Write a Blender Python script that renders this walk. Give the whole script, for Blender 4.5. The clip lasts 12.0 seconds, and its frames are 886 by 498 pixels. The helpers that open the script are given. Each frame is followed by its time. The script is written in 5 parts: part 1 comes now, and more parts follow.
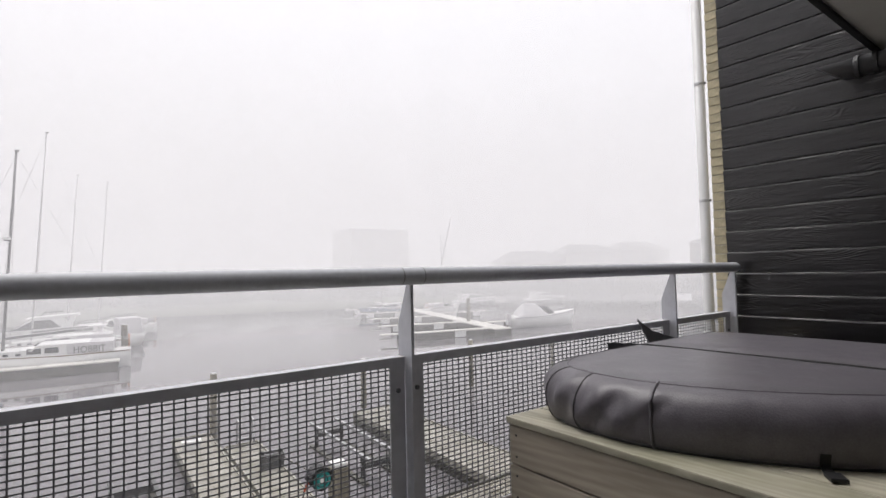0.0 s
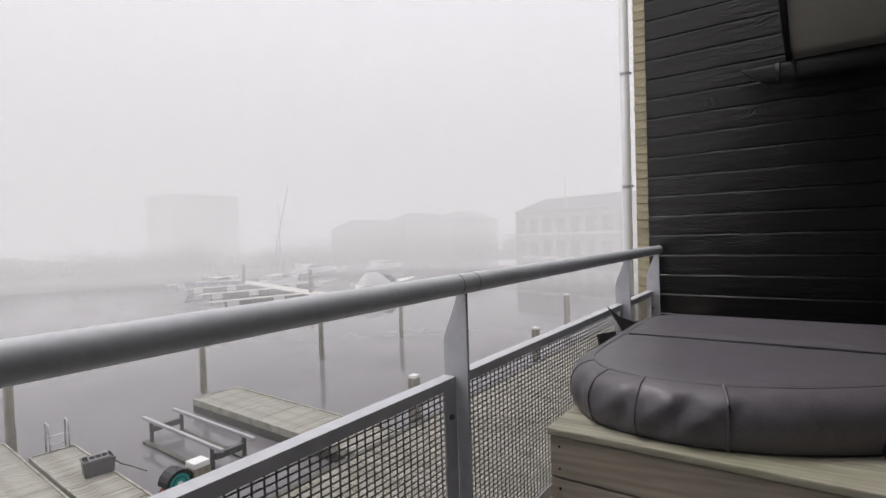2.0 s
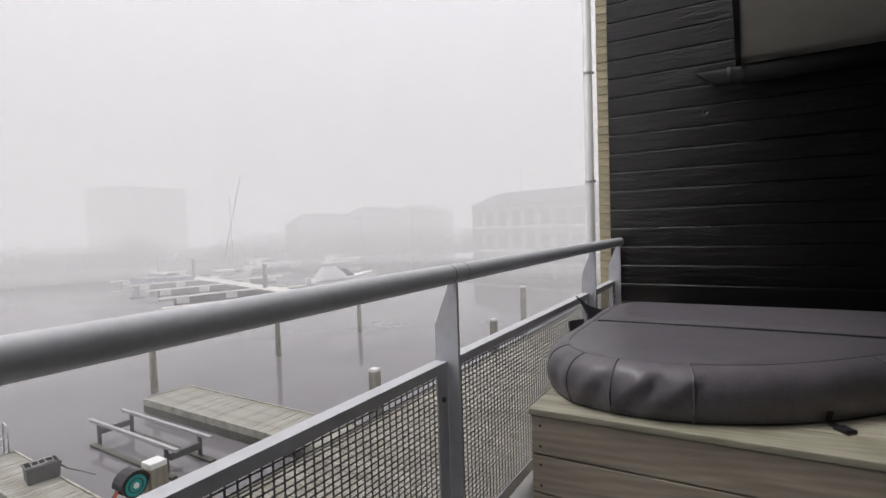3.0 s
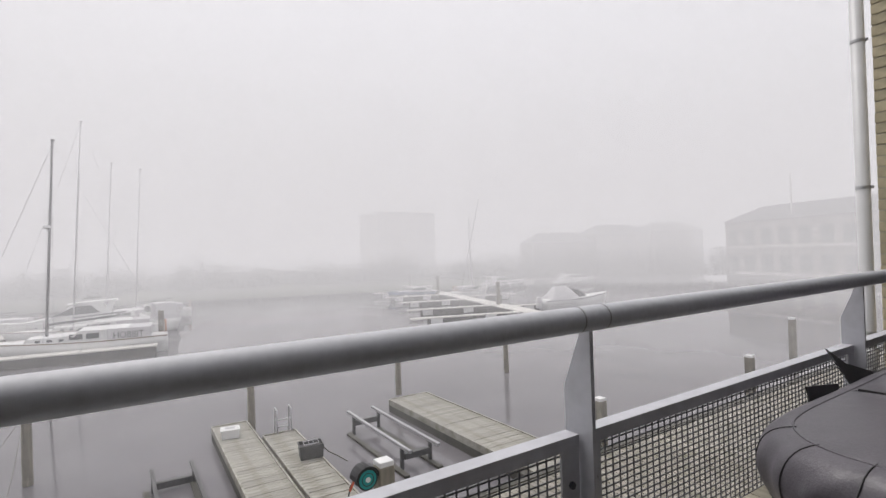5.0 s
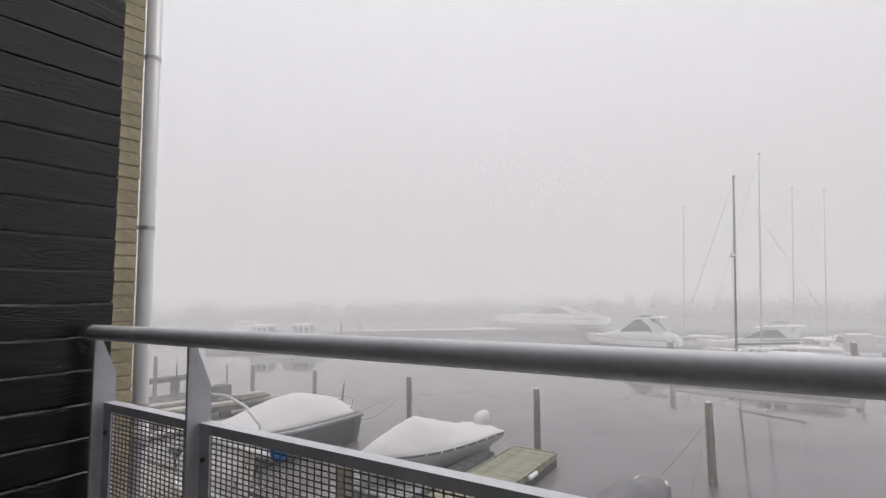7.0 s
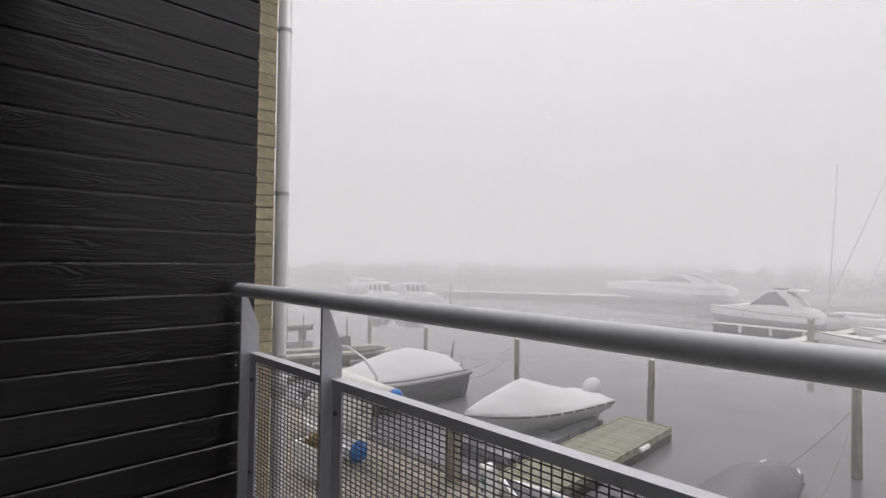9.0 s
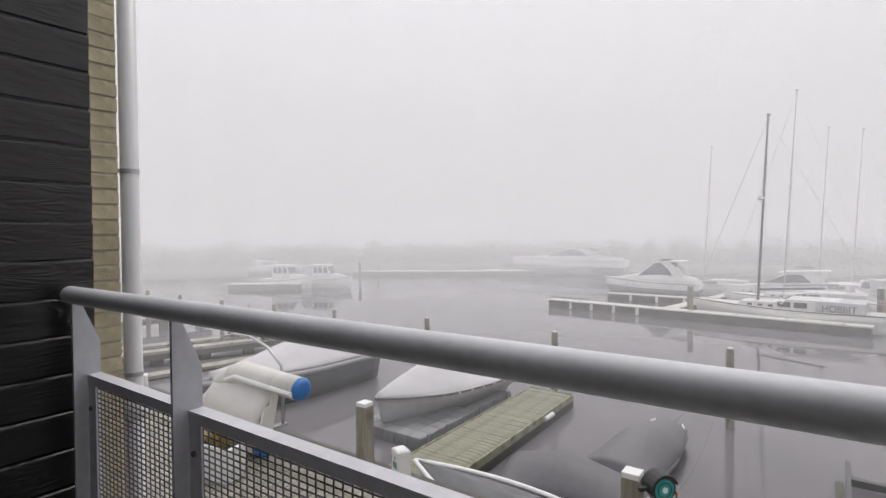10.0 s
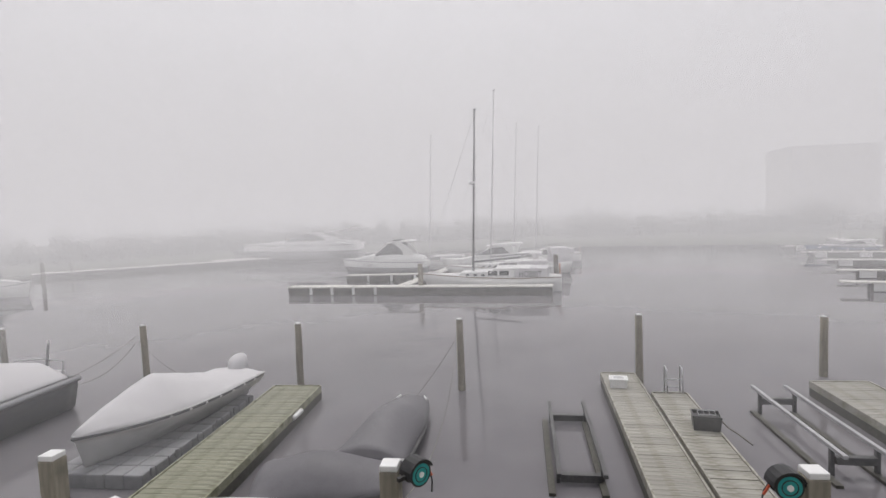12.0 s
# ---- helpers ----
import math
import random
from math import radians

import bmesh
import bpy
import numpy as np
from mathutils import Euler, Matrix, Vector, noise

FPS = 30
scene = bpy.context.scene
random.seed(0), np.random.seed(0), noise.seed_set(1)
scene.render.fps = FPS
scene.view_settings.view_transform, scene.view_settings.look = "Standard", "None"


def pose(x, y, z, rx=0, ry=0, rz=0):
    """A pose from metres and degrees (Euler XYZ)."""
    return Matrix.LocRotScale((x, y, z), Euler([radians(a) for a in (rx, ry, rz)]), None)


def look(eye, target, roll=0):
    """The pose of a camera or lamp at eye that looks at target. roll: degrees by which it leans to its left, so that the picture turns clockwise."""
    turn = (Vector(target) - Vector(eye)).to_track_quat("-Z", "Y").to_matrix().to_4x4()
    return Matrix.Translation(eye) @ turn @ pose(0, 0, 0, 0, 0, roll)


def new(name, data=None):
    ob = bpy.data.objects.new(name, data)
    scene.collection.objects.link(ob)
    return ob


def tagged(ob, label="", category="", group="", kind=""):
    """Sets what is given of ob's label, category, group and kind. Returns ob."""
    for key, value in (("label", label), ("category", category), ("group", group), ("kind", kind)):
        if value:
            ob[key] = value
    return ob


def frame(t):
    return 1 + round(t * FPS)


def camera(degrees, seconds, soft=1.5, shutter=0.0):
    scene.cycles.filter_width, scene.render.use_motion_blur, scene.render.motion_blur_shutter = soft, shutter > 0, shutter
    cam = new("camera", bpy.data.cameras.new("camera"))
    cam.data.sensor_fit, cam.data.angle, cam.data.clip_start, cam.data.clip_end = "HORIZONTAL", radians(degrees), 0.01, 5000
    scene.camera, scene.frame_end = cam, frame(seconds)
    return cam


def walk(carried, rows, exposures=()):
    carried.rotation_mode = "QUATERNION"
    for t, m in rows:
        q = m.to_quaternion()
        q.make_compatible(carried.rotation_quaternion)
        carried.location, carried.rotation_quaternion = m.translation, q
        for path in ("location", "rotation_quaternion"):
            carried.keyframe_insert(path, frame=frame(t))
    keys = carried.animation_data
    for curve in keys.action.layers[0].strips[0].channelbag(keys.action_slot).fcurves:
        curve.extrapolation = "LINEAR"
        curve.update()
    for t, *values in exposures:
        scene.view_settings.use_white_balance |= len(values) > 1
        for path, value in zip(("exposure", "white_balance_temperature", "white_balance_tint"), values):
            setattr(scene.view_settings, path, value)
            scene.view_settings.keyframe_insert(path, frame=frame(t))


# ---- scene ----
cam = camera(81.2, 12.0)

PATH = [
    (0, (-1.034, -1.571, 1.063), (0.168, 0.025, 1.151), -1.3),
    (0.5, (-1.012, -1.323, 1.143), (0.179, 0.283, 1.194), -1.6),
    (1, (-1.046, -1.08, 1.165), (0.217, 0.47, 1.2), -1.7),
    (1.5, (-1.141, -0.958, 1.209), (0.246, 0.482, 1.209), -1.9),
    (2, (-1.34, -0.867, 1.2), (0.294, 0.285, 1.148), -1.8),
    (2.5, (-1.481, -0.812, 1.201), (0.246, 0.195, 1.118), -1.9),
    (4.5, (-1.223, -0.855, 1.196), (0.309, 0.431, 1.141), -1.7),
    (5, (-1.006, -0.855, 1.218), (0.116, 0.8, 1.239), -1.8),
    (5.5, (-0.671, -0.802, 1.207), (0.034, 1.068, 1.279), -1.0),
    (6, (-0.49, -0.938, 1.236), (-0.208, 1.039, 1.345), -0.4),
    (6.5, (-0.315, -1.014, 1.243), (-0.744, 0.932, 1.406), -0.9),
    (7, (-0.289, -1.019, 1.183), (-1.388, 0.642, 1.363), -0.8),
    (7.5, (-0.238, -1.067, 1.194), (-1.559, 0.428, 1.345), 0.1),
    (9.5, (-0.437, -0.941, 1.223), (-1.861, 0.464, 1.229), 0.5),
    (10, (-0.556, -0.735, 1.249), (-1.716, 0.893, 1.203), -0.4),
    (10.5, (-0.77, -0.505, 1.277), (-1.656, 1.286, 1.197), -1.2),
    (11, (-0.815, -0.28, 1.294), (-1.457, 1.611, 1.188), -1.5),
    (11.5, (-0.85, -0.106, 1.311), (-1.243, 1.851, 1.186), -2.0),
    (12, (-0.949, -0.029, 1.333), (-1.189, 1.952, 1.201), -2.3),
]
EXPOSURE = [(0, 0.58), (0.5, 0.52), (1.0, 0.42), (1.5, 0.38), (2.5, 0.38), (5.0, 0.34), (5.5, 0.26), (6.5, 0.21), (7.5, 0.25), (9.5, 0.31), (10.0, 0.34), (10.5, 0.29), (11.5, 0.22), (12.0, 0.18)]
walk(cam, [(t, look(eye, target, roll)) for t, eye, target, roll in PATH], EXPOSURE)

# ---------------------------------------------------------------- world and light
world = bpy.data.worlds.new("foggy_sky")
scene.world = world
world.use_nodes = True
wt = world.node_tree
wt.nodes.clear()
w_out = wt.nodes.new("ShaderNodeOutputWorld")
w_mix = wt.nodes.new("ShaderNodeMixShader")
w_sky = wt.nodes.new("ShaderNodeTexSky")
w_sky.sky_type, w_sky.sun_disc = "NISHITA", False
w_sky.sun_elevation, w_sky.sun_rotation = radians(65), radians(-14)
w_sky.dust_density, w_sky.air_density = 6.0, 2.0
w_bg1 = wt.nodes.new("ShaderNodeBackground")
w_bg1.inputs["Strength"].default_value = 0.1
w_bg2 = wt.nodes.new("ShaderNodeBackground")
w_bg2.inputs["Color"].default_value = (0.765, 0.75, 0.785, 1)
w_bg2.inputs["Strength"].default_value = 1.0
w_mix.inputs[0].default_value = 0.94
wt.links.new(w_sky.outputs[0], w_bg1.inputs["Color"])
wt.links.new(w_bg1.outputs[0], w_mix.inputs[1])
wt.links.new(w_bg2.outputs[0], w_mix.inputs[2])
wt.links.new(w_mix.outputs[0], w_out.inputs["Surface"])

sun_data = bpy.data.lights.new("sun", "SUN")
sun_data.energy, sun_data.angle, sun_data.color = 1.3, radians(32), (1.0, 0.97, 0.94)
sun = new("sun", sun_data)
sun.matrix_world = look((-5, 20, 46), (0, 0, 0))

WATER, DOCK, DECK = -5.1, -4.63, -4.1


# ---------------------------------------------------------------- materials
def material(name, base, rough=0.6, metal=0.0, vary=0.25, grain=12.0, stretch=(1, 1, 1), bump=0.15, tint=None,
             stain=0.0, stain_colour=(0.1, 0.12, 0.06), spec=0.5, per_object=0.0, ior=1.5, knots=None):
    """A surface with colour variation at two scales, stains and fine relief."""
    m = bpy.data.materials.new(name)
    m.use_nodes = True
    nt = m.node_tree
    bsdf = nt.nodes["Principled BSDF"]
    link = nt.links.new
    tc = nt.nodes.new("ShaderNodeTexCoord")
    mp = nt.nodes.new("ShaderNodeMapping")
    mp.inputs["Scale"].default_value = stretch
    link(tc.outputs["Object"], mp.inputs["Vector"])
    fine = nt.nodes.new("ShaderNodeTexNoise")
    fine.inputs["Scale"].default_value, fine.inputs["Detail"].default_value = grain, 6
    link(mp.outputs[0], fine.inputs["Vector"])
    broad = nt.nodes.new("ShaderNodeTexNoise")
    broad.inputs["Scale"].default_value, broad.inputs["Detail"].default_value = grain * 0.12, 3
    link(mp.outputs[0], broad.inputs["Vector"])
    ramp = nt.nodes.new("ShaderNodeValToRGB")
    other = tint or tuple(c * (1 - 2 * vary) for c in base)
    ramp.color_ramp.elements[0].color = (*[max(0.0, c) for c in other], 1)
    ramp.color_ramp.elements[1].color = (*[min(1.0, c * (1 + 0.6 * vary)) for c in base], 1)
    ramp.color_ramp.elements[0].position, ramp.color_ramp.elements[1].position = 0.3, 0.7
    mixf = nt.nodes.new("ShaderNodeMath")
    mixf.operation = "MULTIPLY_ADD"
    mixf.inputs[1].default_value = 0.5
    half = nt.nodes.new("ShaderNodeMath")
    half.operation = "MULTIPLY"
    half.inputs[1].default_value = 0.5
    link(broad.outputs["Fac"], half.inputs[0])
    link(fine.outputs["Fac"], mixf.inputs[0])
    link(half.outputs[0], mixf.inputs[2])
    link(mixf.outputs[0], ramp.inputs["Fac"])
    colour = ramp.outputs["Color"]
    if knots:
        # sawn timber: wavy year rings along the board and scattered dark knots
        km = nt.nodes.new("ShaderNodeMapping")
        km.inputs["Scale"].default_value = knots
        link(tc.outputs["Object"], km.inputs["Vector"])
        wv = nt.nodes.new("ShaderNodeTexWave")
        wv.wave_type, wv.bands_direction = "BANDS", "DIAGONAL"
        wv.inputs["Scale"].default_value, wv.inputs["Distortion"].default_value = 20, 9
        wv.inputs["Detail"].default_value, wv.inputs["Detail Scale"].default_value = 3, 0.7
        link(km.outputs[0], wv.inputs["Vector"])
        vo = nt.nodes.new("ShaderNodeTexVoronoi")
        vo.inputs["Scale"].default_value = 5.5
        link(km.outputs[0], vo.inputs["Vector"])
        vr = nt.nodes.new("ShaderNodeMapRange")
        vr.inputs["From Min"].default_value, vr.inputs["From Max"].default_value = 0.05, 0.13
        vr.inputs["To Min"].default_value, vr.inputs["To Max"].default_value = 0.45, 1.0
        link(vo.outputs["Distance"], vr.inputs["Value"])
        wr = nt.nodes.new("ShaderNodeMapRange")
        wr.inputs["To Min"].default_value, wr.inputs["To Max"].default_value = 0.87, 1.05
        link(wv.outputs["Fac"], wr.inputs["Value"])
        wk = nt.nodes.new("ShaderNodeMath")
        wk.operation = "MULTIPLY"
        link(vr.outputs[0], wk.inputs[0])
        link(wr.outputs[0], wk.inputs[1])
        kh = nt.nodes.new("ShaderNodeHueSaturation")
        link(wk.outputs[0], kh.inputs["Value"])
        link(colour, kh.inputs["Color"])
        colour = kh.outputs["Color"]
    if per_object:
        info = nt.nodes.new("ShaderNodeObjectInfo")
        hsv = nt.nodes.new("ShaderNodeHueSaturation")
        rng = nt.nodes.new("ShaderNodeMapRange")
        rng.inputs["To Min"].default_value, rng.inputs["To Max"].default_value = 1 - per_object, 1 + per_object
        link(info.outputs["Random"], rng.inputs["Value"])
        link(rng.outputs[0], hsv.inputs["Value"])
        link(colour, hsv.inputs["Color"])
        colour = hsv.outputs["Color"]
    if stain:
        st = nt.nodes.new("ShaderNodeTexNoise")
        st.inputs["Scale"].default_value, st.inputs["Detail"].default_value = 3.2, 8
        link(tc.outputs["Object"], st.inputs["Vector"])
        sr = nt.nodes.new("ShaderNodeMapRange")
        sr.inputs["From Min"].default_value, sr.inputs["From Max"].default_value = 0.48, 0.7
        sr.inputs["To Max"].default_value = stain
        link(st.outputs["Fac"], sr.inputs["Value"])
        sm = nt.nodes.new("ShaderNodeMix")
        sm.data_type = "RGBA"
        sm.inputs["B"].default_value = (*stain_colour, 1)
        link(sr.outputs[0], sm.inputs["Factor"])
        link(colour, sm.inputs["A"])
        colour = sm.outputs["Result"]
    link(colour, bsdf.inputs["Base Color"])
    bsdf.inputs["Metallic"].default_value = metal
    bsdf.inputs["Specular IOR Level"].default_value = spec
    bsdf.inputs["IOR"].default_value = ior
    rr = nt.nodes.new("ShaderNodeMapRange")
    rr.inputs["To Min"].default_value, rr.inputs["To Max"].default_value = max(0.02, rough - 0.1), min(1, rough + 0.1)
    link(broad.outputs["Fac"], rr.inputs["Value"])
    link(rr.outputs[0], bsdf.inputs["Roughness"])
    if bump:
        b = nt.nodes.new("ShaderNodeBump")
        b.inputs["Strength"].default_value, b.inputs["Distance"].default_value = bump, 0.01
        link(fine.outputs["Fac"], b.inputs["Height"])
        link(b.outputs[0], bsdf.inputs["Normal"])
    return m


RAIL = material("grey_powder_coat", (0.62, 0.63, 0.66), 0.56, 0.0, 0.08, 60, bump=0.04)
POST = material("galvanised_grey_paint", (0.58, 0.585, 0.625), 0.45, 0.0, 0.1, 25, bump=0.04)
MESH = material("dark_grey_mesh_steel", (0.15, 0.15, 0.165), 0.5, 0.0, 0.12, 40, bump=0.04)
CLAD = material("black_stained_boards", (0.0045, 0.0034, 0.0046), 0.29, 0, 0.3, 9, (3, 0.5, 3), 0.55, spec=0.68, per_object=0.12)


def raised_grain(m, depth):
    """Year rings standing proud of brushed boards, different on every board."""
    nt = m.node_tree
    link = nt.links.new
    tc = nt.nodes.new("ShaderNodeTexCoord")
    info = nt.nodes.new("ShaderNodeObjectInfo")
    far = nt.nodes.new("ShaderNodeVectorMath")
    far.operation = "SCALE"
    far.inputs[0].default_value = (3.0, 17.0, 5.0)
    link(info.outputs["Random"], far.inputs["Scale"])
    add = nt.nodes.new("ShaderNodeVectorMath")
    add.operation = "ADD"
    link(tc.outputs["Object"], add.inputs[0])
    link(far.outputs[0], add.inputs[1])
    mp = nt.nodes.new("ShaderNodeMapping")
    mp.inputs["Scale"].default_value = (0.4, 0.26, 1.7)
    link(add.outputs[0], mp.inputs["Vector"])
    ring = nt.nodes.new("ShaderNodeTexNoise")
    ring.inputs["Scale"].default_value, ring.inputs["Detail"].default_value = 7.0, 1.0
    link(mp.outputs[0], ring.inputs["Vector"])
    many = nt.nodes.new("ShaderNodeMath")
    many.operation = "MULTIPLY"
    many.inputs[1].default_value = 110.0
    link(ring.outputs["Fac"], many.inputs[0])
    wave = nt.nodes.new("ShaderNodeMath")
    wave.operation = "SINE"
    link(many.outputs[0], wave.inputs[0])
    where = nt.nodes.new("ShaderNodeTexNoise")
    where.inputs["Scale"].default_value, where.inputs["Detail"].default_value = 4.0, 2.0
    link(add.outputs[0], where.inputs["Vector"])
    mask = nt.nodes.new("ShaderNodeMapRange")
    mask.inputs["From Min"].default_value, mask.inputs["From Max"].default_value = 0.50, 0.70
    link(where.outputs["Fac"], mask.inputs["Value"])
    height = nt.nodes.new("ShaderNodeMath")
    height.operation = "MULTIPLY"
    link(wave.outputs[0], height.inputs[0])
    link(mask.outputs[0], height.inputs[1])
    b = nt.nodes.new("ShaderNodeBump")
    b.inputs["Strength"].default_value, b.inputs["Distance"].default_value = depth, 0.004
    link(height.outputs[0], b.inputs["Height"])
    bsdf = nt.nodes["Principled BSDF"]
    old = bsdf.inputs["Normal"].links[0].from_socket
    link(old, b.inputs["Normal"])
    link(b.outputs[0], bsdf.inputs["Normal"])


raised_grain(CLAD, 0.30)
BRICK = material("yellow_brick", (0.58, 0.51, 0.34), 0.85, 0, 0.24, 22, bump=0.5, per_object=0.14, stain=0.3, stain_colour=(0.3, 0.27, 0.2))
MORTAR = material("grey_mortar", (0.46, 0.42, 0.33), 0.9, 0, 0.15, 60, bump=0.4)
PIPE = material("pale_grey_plastic_pipe", (0.62, 0.62, 0.62), 0.4, 0, 0.05, 8, bump=0.02, stain=0.12, stain_colour=(0.4, 0.4, 0.38))
SOFFIT = material("light_grey_ceiling_paint", (0.55, 0.54, 0.5), 0.8, 0, 0.06, 6, bump=0.05)
TRIM = material("black_edge_trim", (0.02, 0.02, 0.02), 0.5, 0, 0.1, 20)
TILE = material("grey_balcony_tiles", (0.25, 0.245, 0.24), 0.7, 0, 0.12, 9, bump=0.1)
PAVING = material("pale_concrete_paving", (0.46, 0.45, 0.43), 0.8, 0, 0.15, 9, bump=0.15, stain=0.3, stain_colour=(0.3, 0.29, 0.25))
PLASTER = material("dark_house_cladding", (0.06, 0.057, 0.06), 0.9, 0, 0.1, 10)
PINE = material("weathered_green_pine", (0.50, 0.47, 0.37), 0.7, 0, 0.3, 18, (1, 0.09, 1), 0.4, knots=(1, 0.12, 1), per_object=0.08, stain=0.55, stain_colour=(0.2, 0.2, 0.12))
PINE_SIDE = material("brown_weathered_pine", (0.46, 0.40, 0.32), 0.7, 0, 0.3, 20, (1, 0.07, 1), 0.4, knots=(1, 0.10, 1), per_object=0.12, stain=0.25, stain_colour=(0.24, 0.2, 0.14))
PINE_X = material("weathered_pine_along", (0.54, 0.48, 0.36), 0.7, 0, 0.26, 18, (0.09, 1, 1), 0.4, knots=(0.12, 1, 1), per_object=0.1, stain=0.3, stain_colour=(0.2, 0.2, 0.1))
VINYL = material("charcoal_vinyl", (0.128, 0.118, 0.134), 0.40, 0, 0.14, 160, bump=0.12)
VINYL_EDGE = material("black_piping", (0.05, 0.048, 0.05), 0.5, 0, 0.1, 30)
STRAP = material("black_webbing", (0.012, 0.012, 0.012), 0.7, 0, 0.1, 90)
DOCKW = material("wet_grey_green_dock_boards", (0.31, 0.31, 0.225), 0.6, 0, 0.28, 14, (0.12, 1, 1), 0.35, per_object=0.11, stain=0.9, stain_colour=(0.105, 0.10, 0.05))
DECKW = material("bleached_decking", (0.33, 0.31, 0.265), 0.65, 0, 0.3, 14, (1, 0.1, 1), 0.35, per_object=0.2, stain=0.7, stain_colour=(0.12, 0.115, 0.065))
DOCKG = material("frosted_grey_dock_boards", (0.40, 0.385, 0.34), 0.65, 0, 0.26, 14, (0.12, 1, 1), 0.3, per_object=0.12, stain=0.85, stain_colour=(0.17, 0.16, 0.11))
BEAM = material("dark_wet_beam", (0.10, 0.095, 0.08), 0.6, 0, 0.3, 14, bump=0.3, stain=0.4, stain_colour=(0.04, 0.05, 0.03))
PILE = material("weathered_timber_pile", (0.29, 0.265, 0.215), 0.75, 0, 0.28, 12, (1, 1, 0.1), 0.4, per_object=0.2, stain=0.4, stain_colour=(0.08, 0.08, 0.06))
CAP = material("white_plastic_cap", (0.75, 0.75, 0.74), 0.4, 0, 0.05, 10, bump=0.02)
WHITE = material("frosted_white_gelcoat", (0.84, 0.84, 0.83), 0.45, 0, 0.07, 4, bump=0.03)
CREAM = material("cream_gelcoat", (0.74, 0.72, 0.67), 0.45, 0, 0.08, 4, bump=0.03)
CANVAS = material("frosted_pale_canvas", (0.60, 0.59, 0.60), 0.85, 0, 0.1, 5, bump=0.15)
WHITECANVAS = material("frosted_white_canvas", (0.60, 0.59, 0.60), 0.85, 0, 0.07, 26, bump=0.2)
PALEHULL = material("pale_grey_hull_paint", (0.50, 0.50, 0.50), 0.4, 0, 0.12, 4, bump=0.03)
GREYHULL = material("grey_hull_paint", (0.13, 0.13, 0.135), 0.35, 0, 0.15, 3, bump=0.02)
GREYRIM = material("grey_rubber_tube", (0.30, 0.30, 0.31), 0.55, 0, 0.1, 8)
BLACKTARP = material("frosted_black_tarpaulin", (0.15, 0.145, 0.155), 0.6, 0, 0.09, 40, bump=0.2)
WINDOW = material("tinted_boat_window", (0.05, 0.055, 0.06), 0.12, 0, 0.1, 3, bump=0)
BLUE = material("blue_plastic", (0.03, 0.16, 0.45), 0.4, 0, 0.08, 10, bump=0.05)
BLUECOVER = material("faded_blue_canvas", (0.12, 0.17, 0.3), 0.8, 0, 0.1, 6)
TEAL = material("teal_plastic", (0.02, 0.28, 0.27), 0.4, 0, 0.1, 10)
BLACK = material("black_plastic", (0.02, 0.02, 0.022), 0.45, 0, 0.1, 20)
RED = material("orange_red_plastic", (0.5, 0.09, 0.04), 0.5, 0, 0.1, 20)
ALU = material("dull_aluminium", (0.50, 0.50, 0.51), 0.4, 0.6, 0.1, 20, bump=0.03)
STEEL = material("galvanised_steel", (0.34, 0.34, 0.34), 0.5, 0.4, 0.15, 15, bump=0.05)
DARKSTEEL = material("dark_wet_steel", (0.11, 0.11, 0.11), 0.5, 0.2, 0.2, 15, bump=0.1)
ROPE = material("grey_rope", (0.18, 0.17, 0.15), 0.9, 0, 0.2, 60)
PONTOON = material("grey_plastic_pontoon", (0.26, 0.26, 0.27), 0.55, 0, 0.15, 6, bump=0.05)
STRAW = material("dry_straw_grass", (0.42, 0.30, 0.10), 0.8, 0, 0.25, 30)
SOIL = material("dark_soil", (0.05, 0.04, 0.03), 0.95, 0, 0.3, 40, bump=0.5)
INFLATE = material("off_white_pvc", (0.62, 0.61, 0.58), 0.5, 0, 0.08, 5, bump=0.05)
MASTM = material("weathered_aluminium_mast", (0.16, 0.16, 0.165), 0.4, 0.3, 0.1, 8)
# farther masts: paling by fog is put into the base colour
FOGMAST = material("pale_mast_paint", (0.55, 0.55, 0.56), 0.4, 0.1, 0.1, 8)
TREE = material("bare_winter_woods", (0.07, 0.074, 0.055), 0.9, 0, 0.3, 0.3)
FACADE = material("pale_building_facade", (0.36, 0.33, 0.29), 0.85, 0, 0.1, 1)
ROOF = material("dark_grey_roofing", (0.09, 0.09, 0.095), 0.8, 0, 0.15, 2)
GREENBANK = material("grassy_bank", (0.08, 0.095, 0.045), 0.95, 0, 0.25, 3, bump=0.3)
LABELGREEN = material("green_label", (0.12, 0.25, 0.22), 0.5, 0, 0.1, 20)
LETTER = material("dark_lettering", (0.03, 0.03, 0.035), 0.5, 0, 0.05, 20)
VARNISH = material("brown_rubbing_strake", (0.2, 0.13, 0.07), 0.5, 0, 0.1, 20)


def water_material():
    m = material("still_harbour_water", (0.18, 0.172, 0.181), 0.04, 0, 0.12, 0.35, bump=0, ior=1.33, spec=0.5)
    nt = m.node_tree
    bsdf = nt.nodes["Principled BSDF"]
    for l in list(bsdf.inputs["Roughness"].links):
        nt.links.remove(l)
    bsdf.inputs["Roughness"].default_value = 0.03
    tc = nt.nodes.new("ShaderNodeTexCoord")
    n1 = nt.nodes.new("ShaderNodeTexNoise")
    n1.inputs["Scale"].default_value, n1.inputs["Detail"].default_value = 1.1, 3
    nt.links.new(tc.outputs["Object"], n1.inputs["Vector"])
    b = nt.nodes.new("ShaderNodeBump")
    b.inputs["Strength"].default_value, b.inputs["Distance"].default_value = 0.022, 0.02
    nt.links.new(n1.outputs["Fac"], b.inputs["Height"])
    nt.links.new(b.outputs[0], bsdf.inputs["Normal"])
    return m


WATERM = water_material()


